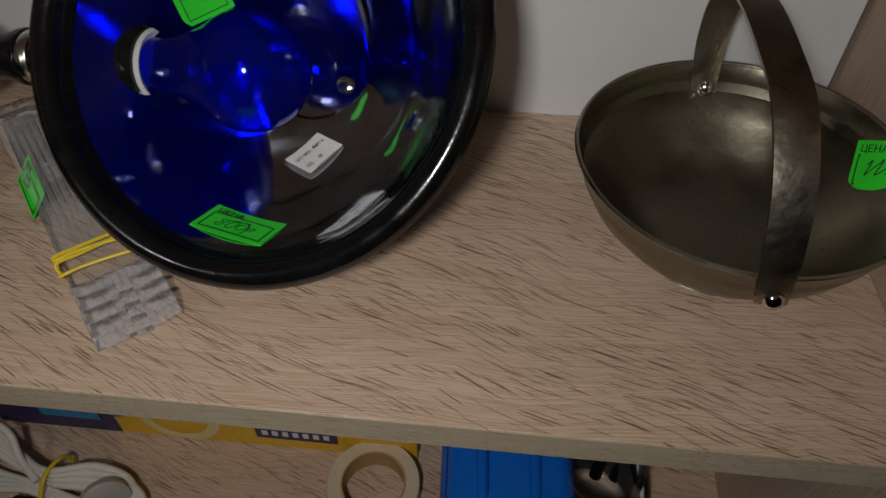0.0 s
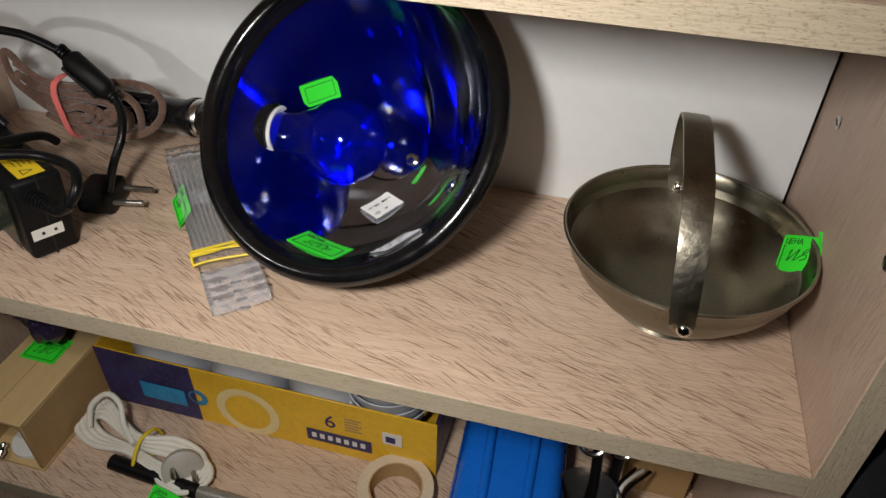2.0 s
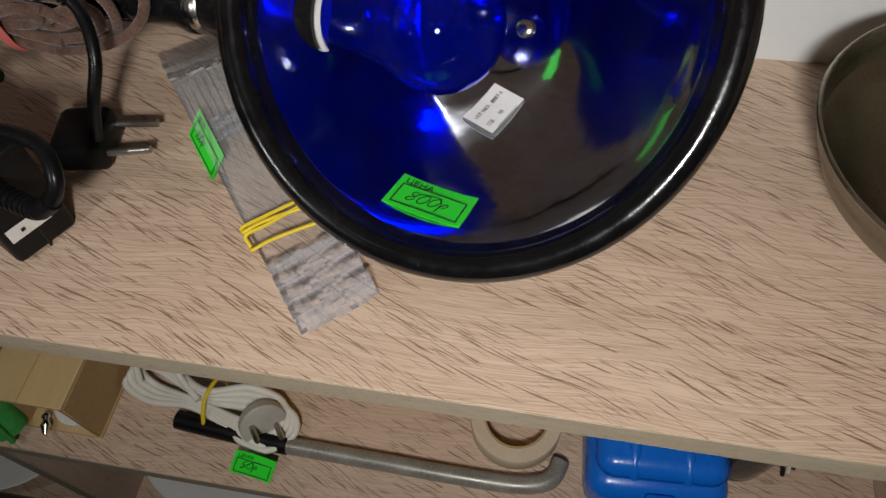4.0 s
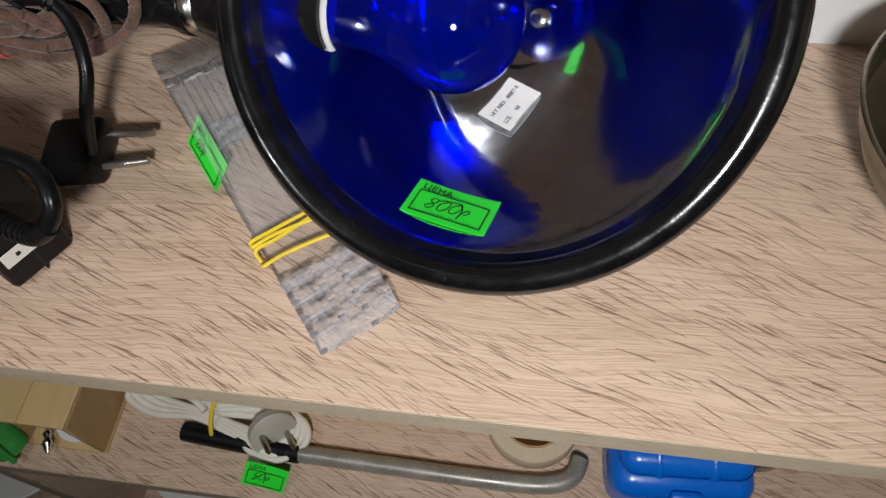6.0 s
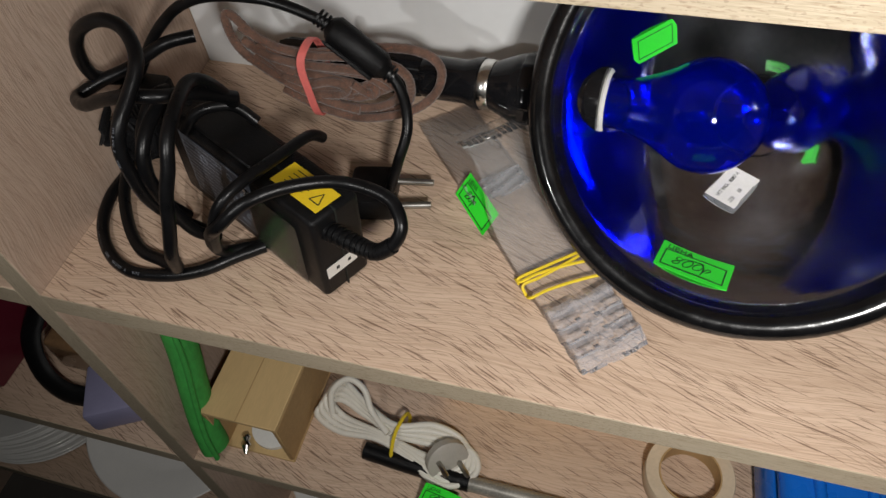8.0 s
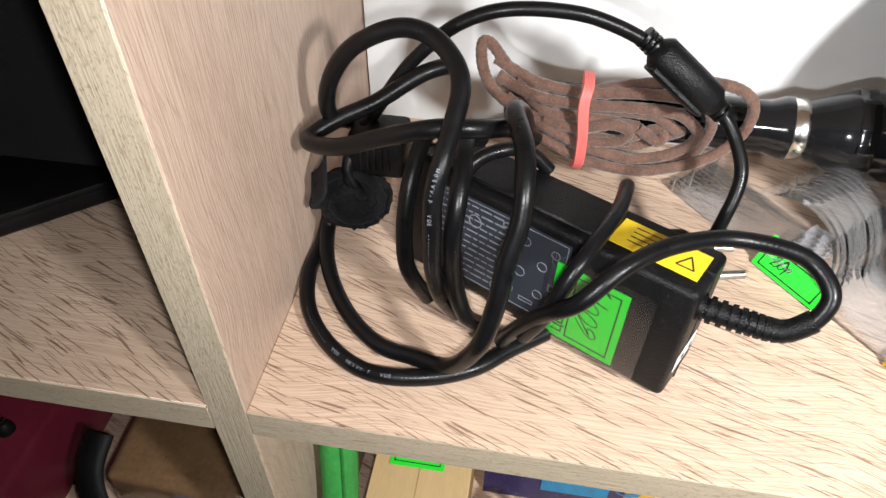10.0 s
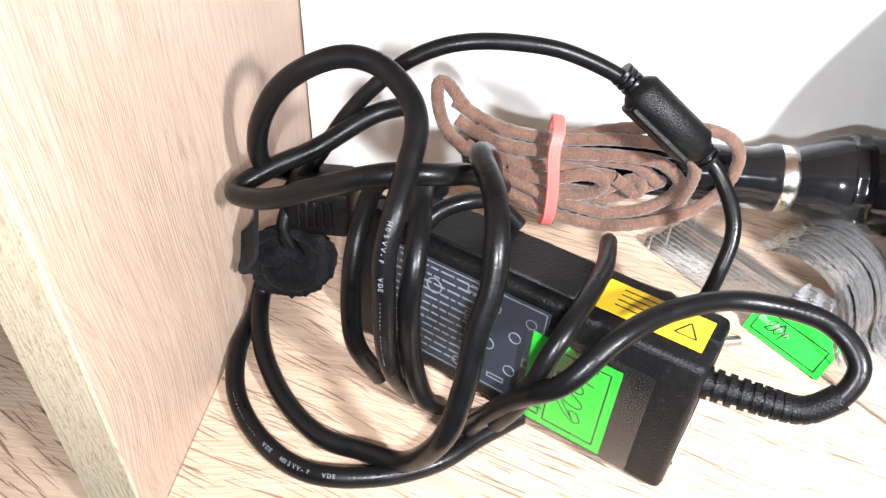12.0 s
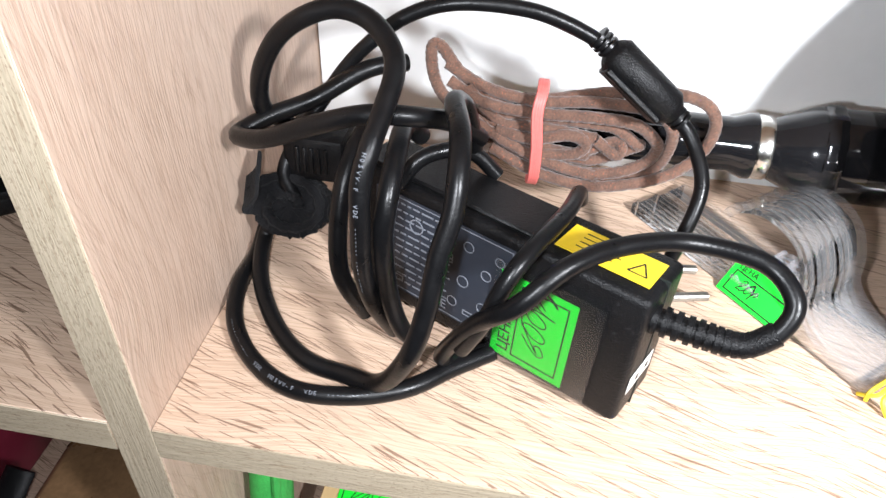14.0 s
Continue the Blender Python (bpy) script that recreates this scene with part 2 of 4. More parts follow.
def part(name, bm, material, parent, label="", sharp=0.7):
    """One mesh object under a thing or a part; its coordinates are its parent's."""
    me = bpy.data.meshes.new(name)
    bmesh.ops.recalc_face_normals(bm, faces=bm.faces)
    bm.to_mesh(me)
    bm.free()
    for p in me.polygons:
        p.use_smooth = True
    me.set_sharp_from_angle(angle=sharp)
    for m in material if isinstance(material, (list, tuple)) else (material,):
        me.materials.append(m)
    ob = new(name, me)
    ob.parent = parent
    return tagged(ob, label)


def box(lo, hi, bevel=0.0, m=None, bm=None, segments=1):
    own = bmesh.new()
    bmesh.ops.create_cube(own, size=1)
    lo, hi = Vector(lo), Vector(hi)
    for v in own.verts:
        v.co = Vector([lo[i] + (v.co[i] + 0.5) * (hi[i] - lo[i]) for i in range(3)])
    if bevel:
        bmesh.ops.bevel(own, geom=own.edges[:], offset=bevel, segments=segments, profile=0.5, affect="EDGES")
    if m is not None:
        own.transform(m)
    if bm is None:
        return own
    tmp = bpy.data.meshes.new("tmp")
    own.to_mesh(tmp)
    bm.from_mesh(tmp)
    bpy.data.meshes.remove(tmp)
    own.free()
    return bm


def smooth_line(pts, sub=6, closed=False):
    p = [Vector(q) for q in pts]
    n = len(p)
    out = []
    for i in range(n if closed else n - 1):
        a, b, c, d = (p[(i - 1) % n], p[i], p[(i + 1) % n], p[(i + 2) % n]) if closed else (p[max(i - 1, 0)], p[i], p[i + 1], p[min(i + 2, n - 1)])
        for k in range(sub):
            t = k / sub
            out.append(0.5 * ((2 * b) + (c - a) * t + (2 * a - 5 * b + 4 * c - d) * t * t + (3 * b - a - 3 * c + d) * t ** 3))
    if not closed:
        out.append(p[-1])
    return out


def sweep(pts, r, seg=10, sub=6, closed=False, bm=None, wave=0.0, flat=1.0):
    """A round cord along a smooth line. wave: relative swell along it; flat: thickness across against width."""
    bm = bm or bmesh.new()
    line = smooth_line(pts, sub, closed)
    n = len(line)
    up = Vector((0.13, 0.21, 0.97))
    rings = []
    for i, c in enumerate(line):
        tan = (line[(i + 1) % n] - line[i - 1]) if closed else (line[min(i + 1, n - 1)] - line[max(i - 1, 0)])
        tan.normalize()
        up = (up - up.dot(tan) * tan).normalized()
        side = tan.cross(up)
        rr = r * (1 + wave * math.sin(i * 1.9))
        rings.append([bm.verts.new(c + rr * (math.cos(2 * math.pi * k / seg) * side + flat * math.sin(2 * math.pi * k / seg) * up)) for k in range(seg)])
    for i in range(n if closed else n - 1):
        a, b = rings[i], rings[(i + 1) % n]
        for k in range(seg):
            bm.faces.new((a[k], a[(k + 1) % seg], b[(k + 1) % seg], b[k]))
    if not closed:
        bm.faces.new(rings[0][::-1]), bm.faces.new(rings[-1])
    return bm


def lathe(profile, seg=48, m=None, bm=None, ends=True, flute=0.0, count=0, mouth=False):
    """Turns (radius, height) round z. flute: relative depth of count grooves along it."""
    bm = bm or bmesh.new()
    rings = []
    for r, z in profile:
        ring = []
        for k in range(seg):
            a = 2 * math.pi * k / seg
            q = r * (1 - flute * (0.5 + 0.5 * math.cos(a * count)) if flute else 1)
            co = Vector((q * math.cos(a), q * math.sin(a), z))
            ring.append(bm.verts.new(m @ co if m else co))
        rings.append(ring)
    for a, b in zip(rings, rings[1:]):
        for k in range(seg):
            bm.faces.new((a[k], a[(k + 1) % seg], b[(k + 1) % seg], b[k]))
    if ends and not mouth:
        bm.faces.new(rings[0][::-1])
    if ends:
        bm.faces.new(rings[-1])
    return bm


def ring(radius, tube, seg=64, tube_seg=14, m=None, squash=1.0):
    return lathe([(radius + tube * math.cos(2 * math.pi * k / tube_seg), squash * tube * math.sin(2 * math.pi * k / tube_seg)) for k in range(tube_seg + 1)], seg, m, ends=False)


def axes(origin, x, z):
    """A pose with its x and z along the given ways."""
    z = Vector(z).normalized()
    x = Vector(x)
    x = (x - x.dot(z) * z).normalized()
    y = z.cross(x)
    return Matrix(((x.x, y.x, z.x, origin[0]), (x.y, y.y, z.y, origin[1]), (x.z, y.z, z.z, origin[2]), (0, 0, 0, 1)))


def text(body, size, m, shear=0.0, bm=None, thick=0.00012):
    cu = bpy.data.curves.new("writing", "FONT")
    cu.body, cu.size, cu.shear, cu.extrude, cu.resolution_u = body, size, shear, thick, 2
    ob = new("writing", cu)
    bpy.context.view_layer.update()
    me = bpy.data.meshes.new_from_object(ob.evaluated_get(bpy.context.evaluated_depsgraph_get()))
    bpy.data.objects.remove(ob)
    bm = bm or bmesh.new()
    me.transform(m)
    bm.from_mesh(me)
    bpy.data.meshes.remove(me)
    bpy.data.curves.remove(cu)
    return bm


def sheet(w, h, m, bend=0.0, nx=8, thick=0.00025):
    """A thin card in its x-y plane, bent round its y axis by the rise at its ends."""
    bm = bmesh.new()
    rows = []
    for i in range(nx + 1):
        x = (i / nx - 0.5) * w
        z = bend * (2 * i / nx - 1) ** 2
        rows.append([bm.verts.new(m @ Vector((x, s * h / 2, z + q))) for s, q in ((-1, 0), (1, 0), (1, thick), (-1, thick))])
    for a, b in zip(rows, rows[1:]):
        for k in range(4):
            bm.faces.new((a[k], a[(k + 1) % 4], b[(k + 1) % 4], b[k]))
    bm.faces.new(rows[0][::-1]), bm.faces.new(rows[-1])
    return bm


def frame_bars(w, h, t, m, z=0.0003):
    bm = bmesh.new()
    for lo, hi in (((-w / 2, -h / 2), (w / 2, -h / 2 + t)), ((-w / 2, h / 2 - t), (w / 2, h / 2)), ((-w / 2, -h / 2 + t), (-w / 2 + t, h / 2 - t)), ((w / 2 - t, -h / 2 + t), (w / 2, h / 2 - t))):
        box((*lo, z), (*hi, z + 0.0001), 0, m, bm)
    return bm


def bent(bm, w, bend, m):
    """Bends a flat drawing with its card, then puts it in place."""
    for v in bm.verts:
        v.co.z += bend * (2 * v.co.x / w) ** 2
        v.co = m @ v.co
    return bm


GLYPHS = {
    "6": [(.6, 1), (.2, .6), (.05, .25), (.25, 0), (.55, .15), (.45, .42), (.15, .3)],
    "0": [(.35, 1), (.05, .6), (.1, .1), (.4, 0), (.6, .45), (.5, .9), (.3, 1)],
    "8": [(.55, .85), (.25, 1), (.1, .75), (.5, .35), (.3, 0), (.05, .2), (.45, .6), (.6, .9)],
    "р": [(0, .5), (.1, -.4), (.1, .1), (.3, .55), (.5, .35), (.3, .05)],
    "у": [(0, .5), (.15, .1), (.4, .5), (.3, -.2), (.05, -.45), (.5, .2)],
    "2": [(.05, .8), (.3, 1), (.5, .75), (.05, .05), (.3, .05), (.6, .02)],
    "1": [(.05, .7), (.3, 1), (.25, .5), (.2, 0)],
    "5": [(.6, 1), (.2, .95), (.1, .55), (.45, .5), (.5, .15), (.05, .02)],
}


def scrawl(number, size, m, thick):
    """Joined handwriting as one pen line."""
    pts = [m @ Vector(((x + 0.72 * i + 0.35 * y) * size, y * size, 0)) for i, ch in enumerate(number) for x, y in GLYPHS[ch]]
    return sweep(pts, thick, 5, 4, flat=0.4)


def price_tag(parent, m, number, w=0.036, h=0.025, bend=0.0, label="bright green handwritten price sticker"):
    tag = part("price_tag", sheet(w, h, m, bend), GREEN, parent, label)
    part("border", bent(frame_bars(w * 0.86, h * 0.62, 0.0006, pose(0, -h * 0.1, 0.0001)), w, bend, m), INK, tag)
    part("heading", bent(text("ЦЕНА", h * 0.21, pose(-w * 0.42, h * 0.26, 0.0005)), w, bend, m), INK, tag)
    part("handwriting", bent(scrawl(number, h * 0.30, pose(-w * 0.30, -h * 0.22, 0.0005, 0, 0, 6), 0.00028), w, bend, m), INK, tag)
    return tag


# ---- shelving ----
W, D, U, LOW, T = 0.648, 0.213, 0.218, -0.25, 0.0165
unit = thing("shelf_unit", "pale oak laminate shelf unit with white back board, many open compartments", "shelf unit")
for x0, x1 in ((0, W), (-0.66, -T)):
    for z in (0.0, U + T, LOW, -0.5):
        board = part("shelf", box((x0 + 0.0002, 0.0006, z - T), (x1 - 0.0002, D, z), 0.0003), OAK, unit)
        part("edge_band", box((x0 + 0.0002, 0.0, z - T + 0.0002), (x1 - 0.0002, 0.0007, z - 0.0002), 0.0002), EDGE, board, "greyish front edge band")
for x in (0.0, W + T, -0.66):
    board = part("side_panel", box((x - T, 0.0008, -0.9), (x, D + 0.004, 0.62), 0.0003), OAK_UP, unit)
    part("edge_band", box((x - T + 0.0002, 0.0002, -0.9), (x - 0.0002, 0.0009, 0.62), 0.0002), EDGE_UP, board, "greyish front edge band")
part("back_panel", box((0.001, D, -0.9), (W - 0.0028, D + 0.004, 0.62)), BACKBOARD, unit)
part("back_panel", box((-0.66, D, -0.9), (-T - 0.001, D + 0.004, 0.62)), BACKBOARD, unit)
for y, z in ((0.173, 0.111), (0.038, 0.112)):
    m = axes((W, y, z), (0, 1, 0.3), (-1, 0, 0))
    screw = part("screw_head", lathe([(0.0045, 0.0), (0.0045, 0.0006), (0.0036, 0.0014), (0.0014, 0.0016), (0.0010, 0.0006)], 24, m), CHROME, unit, "chrome assembly screw")
    part("slot", box((-0.003, -0.0005, 0.0013), (0.003, 0.0005, 0.0018), 0, m), INK, screw)

# ---- shop round it ----
for name, lo, hi, material in (("floor", (-3, -3, -1.0), (3, 0.5, -0.9), TILE), ("ceiling", (-3, -3, 1.8), (3, 0.5, 1.9), CEIL), ("wall_back", (-3, 0.23, -0.9), (3, 0.35, 1.8), GREYWALL), ("wall_front", (-3, -3.1, -0.9), (3, -3, 1.8), GREYWALL), ("wall_left", (-3.1, -3, -0.9), (-3, 0.35, 1.8), GREYWALL), ("wall_right", (3, -3, -0.9), (3.1, 0.35, 1.8), GREYWALL)):
    tagged(part(name, box(lo, hi), material, None, "plain painted shop " + name.split("_")[0]), "", name.split("_")[0], "", "structure")

# ---- reflector lamp with a blue bulb ----
C, N = Vector((0.3582, 0.1166, 0.0974)), Vector((-0.155, -0.710, 0.6869))
F = axes(C, (0.987, -0.159, 0), N)
refl = thing("reflector_lamp", "black therapy lamp with blue bulb, lying on its mirrored reflector", "lamp")
MOUTH, DEEP = 0.0912, 0.103


def dish(r, grow=0.0):
    """Depth of the deep rounded reflector at a radius; grow: how much larger the outer shell is."""
    return -0.006 - (DEEP + grow) * max(0.0, 1 - (r / (MOUTH + grow)) ** 2) ** 0.85


shell = [(0.0980, 0.001), (0.0953, -0.006)] + [((MOUTH + 0.003) * math.sin(a), dish((MOUTH + 0.003) * math.sin(a), 0.003)) for a in [radians(86 - 5 * k) for k in range(17)]]
part("shell", lathe(shell, 72, F, mouth=True), ENAMEL, refl)
inner = [(MOUTH * math.sin(a), dish(MOUTH * math.sin(a)) + 0.000008 * math.sin(2.3 * k)) for k, a in enumerate([radians(89 - 1.0 * k) for k in range(87)])]
part("mirror_lining", lathe(inner, 96, F, mouth=True), MIRROR, refl, "scratched spun mirror inner reflector")
part("rivet", lathe([(0.0046, -0.1088), (0.0045, -0.1065), (0.0030, -0.1059), (0.0006, -0.1058)], 24, F @ pose(0.0025, 0.0015, 0.0)), CHROME, refl, "small bright rivet")
part("rim", ring(0.0990, 0.0065, 96, 16, F), ENAMEL, refl, "rounded black enamel rim with worn highlights")
part("inner_lip", lathe([(0.0960, 0.0040), (0.0943, 0.0018), (0.0932, -0.0015), (0.0906, -0.0050), (0.0905, -0.0070), (0.0935, -0.0070), (0.0962, -0.0020)], 96, F, ends=False), ENAMEL, refl, "black inner lip")
A0, WAY = Vector((0.0829, 0.1796, 0.0404)), Vector((0.990, -0.110, 0.070)).normalized()
H = axes(A0, (0, 0, 1), WAY)
part("grip", lathe([(0.004, 0.0), (0.0105, 0.002), (0.0125, 0.008), (0.0125, 0.098), (0.0118, 0.102)], 64, H, flute=0.17, count=14), BAKELITE, refl, "fluted black handle grip")
part("collar", lathe([(0.0118, 0.102), (0.0128, 0.106), (0.0124, 0.128), (0.0150, 0.135), (0.0150, 0.138)], 40, H), BAKELITE, refl)
part("ferrule", lathe([(0.0138, 0.138), (0.0145, 0.139), (0.0145, 0.144), (0.0138, 0.145)], 40, H), CHROME, refl, "thin pale metal ring")
part("neck", lathe([(0.0135, 0.145), (0.0150, 0.148), (0.0190, 0.158), (0.0205, 0.162), (0.0205, 0.192)], 48, H), BAKELITE, refl)
part("clamp_ring", lathe([(0.0213, 0.164), (0.0220, 0.165), (0.0220, 0.171), (0.0213, 0.172)], 48, H, flute=0.05, count=12), BAKELITE, refl)
socket = part("socket", lathe([(0.0205, 0.182), (0.0205, 0.203), (0.0195, 0.208), (0.0150, 0.209)], 48, H), BAKELITE, refl)
part("socket_ring", lathe([(0.0172, 0.2085), (0.0180, 0.2098), (0.0164, 0.2112), (0.0140, 0.2098)], 48, H), CERAMIC, socket, "white ceramic socket ring")
gb = [(0.0135, 0.207), (0.0138, 0.216), (0.0152, 0.225), (0.0200, 0.237)]
gb += [(0.0300 * math.sin(a), 0.2620 - 0.0300 * math.cos(a)) for a in [radians(x) for x in range(52, 180, 7)]]
wall = [(max(r - 0.0008, 0.0004), z - 0.0008 * (z > 0.262) * (z - 0.262) / 0.03) for r, z in gb]
part("bulb", lathe(gb + wall[::-1] + gb[:1], 56, H, ends=False), BLUE_GLASS, refl, "deep blue glass bulb")


def on_mirror(angle, r):
    """A pose on the inner reflector: z towards the axis, x along the rim."""
    for (r0, z0), (r1, z1) in zip(inner, inner[1:]):
        if r1 <= r <= r0:
            k = (r - r1) / max(r0 - r1, 1e-6)
            z = z1 + k * (z0 - z1)
            out = Vector((-(z0 - z1), 0, (r0 - r1))).normalized()
            break
    turn = Matrix.Rotation(angle, 4, "Z")
    n = turn @ out.to_4d().to_3d()
    p = turn @ Vector((r, 0, z))
    return F @ axes(p + n * 0.0010, turn @ Vector((0, 1, 0)), n)


price_tag(refl, on_mirror(radians(-94.5), 0.0822), "800р", 0.037, 0.024, 0.0012)
# Flat green card put in for a price sticker's mirror image.
um = on_mirror(radians(157), 0.0670) @ pose(0, 0, 0, 0, 0, 145)
tag = part("price_tag", sheet(0.028, 0.017, um), GREEN, refl, "bright green bordered card on the mirror, drawn as a price sticker's reflection")
part("border", frame_bars(0.022, 0.012, 0.0004, um), INK, tag)
ml = on_mirror(radians(-91), 0.0420) @ pose(0, 0.001, 0.0014, 0, 0, 72)
sticker = part("sticker", sheet(0.0265, 0.0185, ml, 0.0004), PAPER, refl, "small white printed sticker")
part("print", text("ART NO.  8887-8", 0.0031, ml @ pose(-0.0118, 0.002, 0.0004)), INK, sticker)
part("print", text("SIZE     10", 0.0031, ml @ pose(-0.0118, -0.0055, 0.0004)), INK, sticker)
part("border", frame_bars(0.0262, 0.0182, 0.0003, ml), INK, sticker)

# ---- metal basket bowl ----
bowl = thing("basket_bowl", "dull pewter bowl with riveted strap handle on a low foot", "bowl", at=(BX, BY, 0))
outp = [(0.036, 0.000), (0.038, 0.0015), (0.0345, 0.006), (0.0350, 0.0085), (0.045, 0.0115), (0.056, 0.0205), (0.0670, 0.0335), (0.0738, 0.0485), (0.0765, 0.0555), (0.0772, 0.0565)]
inp = [(0.0765, 0.0572), (0.0752, 0.0560), (0.0738, 0.0490), (0.0722, 0.0435), (0.0700, 0.0422), (0.0620, 0.0335), (0.0515, 0.0215), (0.040, 0.0145), (0.028, 0.0118), (0.003, 0.0108)]
SX = Matrix.Diagonal((BSX, 0.95, 1.0, 1.0))
part("body", lathe(outp + inp, 96, SX), PEWTER, bowl)
part("rim_bead", lathe([(0.0765 + 0.0011 * math.cos(a), 0.0568 + 0.0011 * math.sin(a)) for a in [2 * math.pi * k / 8 for k in range(9)]], 96, SX, ends=False), PEWTER_BRIGHT, bowl, "rubbed bright rolled rim")
arch = [(0, -0.0740, 0.0445), (0, -0.0750, 0.053), (0.0, -0.0730, 0.071), (0.0, -0.062, 0.094), (0, -0.040, 0.111), (0, -0.012, 0.1155), (0, 0.022, 0.1155), (0, 0.049, 0.108), (0, 0.066, 0.092), (0, 0.0715, 0.070), (0, 0.0700, 0.054), (0, 0.0670, 0.040)]
bm = bmesh.new()
line = smooth_line(arch, 6)
strips = []
for i, c in enumerate(line):
    tan = (line[min(i + 1, len(line) - 1)] - line[max(i - 1, 0)]).normalized()
    nrm = Vector((1, 0, 0)).cross(tan)
    s = abs(2 * i / (len(line) - 1) - 1)
    w = 0.0080 - 0.0018 * s ** 2
    strips.append([bm.verts.new(c + Vector((-0.006 * math.sin(math.pi * i / (len(line) - 1)) - 0.004 * i / len(line) + a * w, 0, 0)) + nrm * q) for a, q in ((-1, -0.0007), (-0.6, -0.0011), (0.6, -0.0011), (1, -0.0007), (1, 0.0007), (0.6, 0.0011), (-0.6, 0.0011), (-1, 0.0007))])
for a, b in zip(strips, strips[1:]):
    for k in range(8):
        bm.faces.new((a[k], a[(k + 1) % 8], b[(k + 1) % 8], b[k]))
bm.faces.new(strips[0][::-1]), bm.faces.new(strips[-1])
part("handle", bm, PEWTER_BRIGHT, bowl, "hammered leaf-patterned strap handle")
for y, z, ny in ((-0.0755, 0.0475, -1), (0.0650, 0.046, -1)):
    part("rivet", lathe([(0.0042, 0.0), (0.0039, 0.0012), (0.0026, 0.0024), (0.0008, 0.0029)], 20, axes((0.0 if y < 0 else -0.004, y, z), (1, 0, 0), (0, ny, 0.25))), CHROME, bowl, "domed bright rivet")
tm = axes((0.070 * BSX, 0.009, 0.0478), (0.25, -0.7, 0.62), (-0.78, -0.35, 0.5))
price_tag(bowl, tm, "115", 0.031, 0.023, -0.002)
part("tag_fold", sheet(0.022, 0.012, axes((0.083 * BSX, 0.004, 0.057), (0.3, -0.8, 0.4), (0.3, -0.4, 0.85)), 0.001), GREEN, bowl, "folded end of the green sticker")

# ---- pack of clear plastic hooks ----
pack = thing("plastic_hook_pack", "stack of clear plastic hooks tied with a yellow rubber band", "plastic hooks")
P0, PW = Vector((0.190, 0.183, 0.0)), Vector((0.642, -0.767, 0)).normalized()
M = axes(P0, PW, (0, 0, 1))
hook_curve = [(v.x, v.y) for v in smooth_line([(0.132, 0.004, 0), (0.112, 0.0065, 0), (0.099, 0.015, 0), (0.0955, 0.028, 0), (0.087, 0.041, 0), (0.071, 0.0455, 0), (0.057, 0.0405, 0), (0.052, 0.034, 0)], 4)]


def bar(bm, profile, y0, y1, deep, sides=(0, 1, 2, 3)):
    """A solid strip of the given depth along (way, height) points, between two sides."""
    rows = []
    for i, (a, z) in enumerate(profile):
        p, q = profile[max(i - 1, 0)], profile[min(i + 1, len(profile) - 1)]
        d = Vector((q[0] - p[0], q[1] - p[1])).normalized()
        rows.append([bm.verts.new(M @ Vector((a - d.y * h, y, z + d.x * h))) for y, h in ((y0, -deep / 2), (y1, -deep / 2), (y1, deep / 2), (y0, deep / 2))])
    for a, b in zip(rows, rows[1:]):
        for k in sides:
            bm.faces.new((a[k], a[(k + 1) % 4], b[(k + 1) % 4], b[k]))
    bm.faces.new(rows[0][::-1]), bm.faces.new(rows[-1])


rnd = random.Random(21)
for i in range(11):
    y0 = -0.0188 + 0.00342 * i
    y1, push = y0 + 0.0030, rnd.uniform(-0.0010, 0.0010)
    bm = bmesh.new()
    base = [(push, 0.0032)] + [(0.04 + 0.025 * k + push, 0.0032) for k in range(5)] + [(0.162 + push, 0.0034)]
    walls = (0, 2) + ((3,) if i == 0 else ()) + ((1,) if i == 10 else ())
    bar(bm, base, y0, y1, 0.0052, walls)
    piece = part("hook", bm, CLEAR, pack)
    bm = bmesh.new()
    bar(bm, [(a + push, z) for a, z in hook_curve[: len(hook_curve) - i % 3]], y0, y1, 0.0042, walls)
    part("curl", bm, CURL, piece)
    bm = bmesh.new()
    bar(bm, [(a, z + 0.0003) for a, z in base], y1 - 0.0001, y1 + 0.0004, 0.0056, (2,))
    part("moulded_edge", bm, CURL, piece, "pale moulded edge line")
    bm = bmesh.new()
    bar(bm, [(0.162 + push + 0.0022 * k, 0.0046 + 0.0019 * math.sin(k * 1.57 + 0.5 * math.sin(0.9 * i))) for k in range(17)], y0 - 0.0001, y1 + 0.0001, 0.0060, walls)
    part("ribbed_end", bm, CRIMP, piece)
    bm = bmesh.new()
    bar(bm, [(0.064 + push + 0.0022 * k, 0.0068 + 0.0007 * math.sin(k * 1.9 + 0.9 * i)) for k in range(8)], y0, y1, 0.0022, walls)
    part("ribbed_patch", bm, CRIMP, piece)
for a, sl in ((0.136, 0.0), (0.1385, 0.006), (0.141, -0.004), (0.150, 0.005)):
    pts = [(a - sl, -0.0205, 0.001), (a, -0.0205, 0.0065), (a, -0.01, 0.0072), (a + sl * 0.5, 0.01, 0.0072), (a + sl, 0.0205, 0.0065), (a + sl, 0.0205, 0.001)]
    part("rubber_band", sweep([M @ Vector(p) for p in pts], 0.0009, 6, 5), YELLOW_RUBBER, pack, "yellow rubber band")
price_tag(pack, axes((0.2275, 0.1110, 0.0075), (0.642, -0.767, 0.0), (-0.60, -0.50, 0.62)), "20р", 0.036, 0.017)

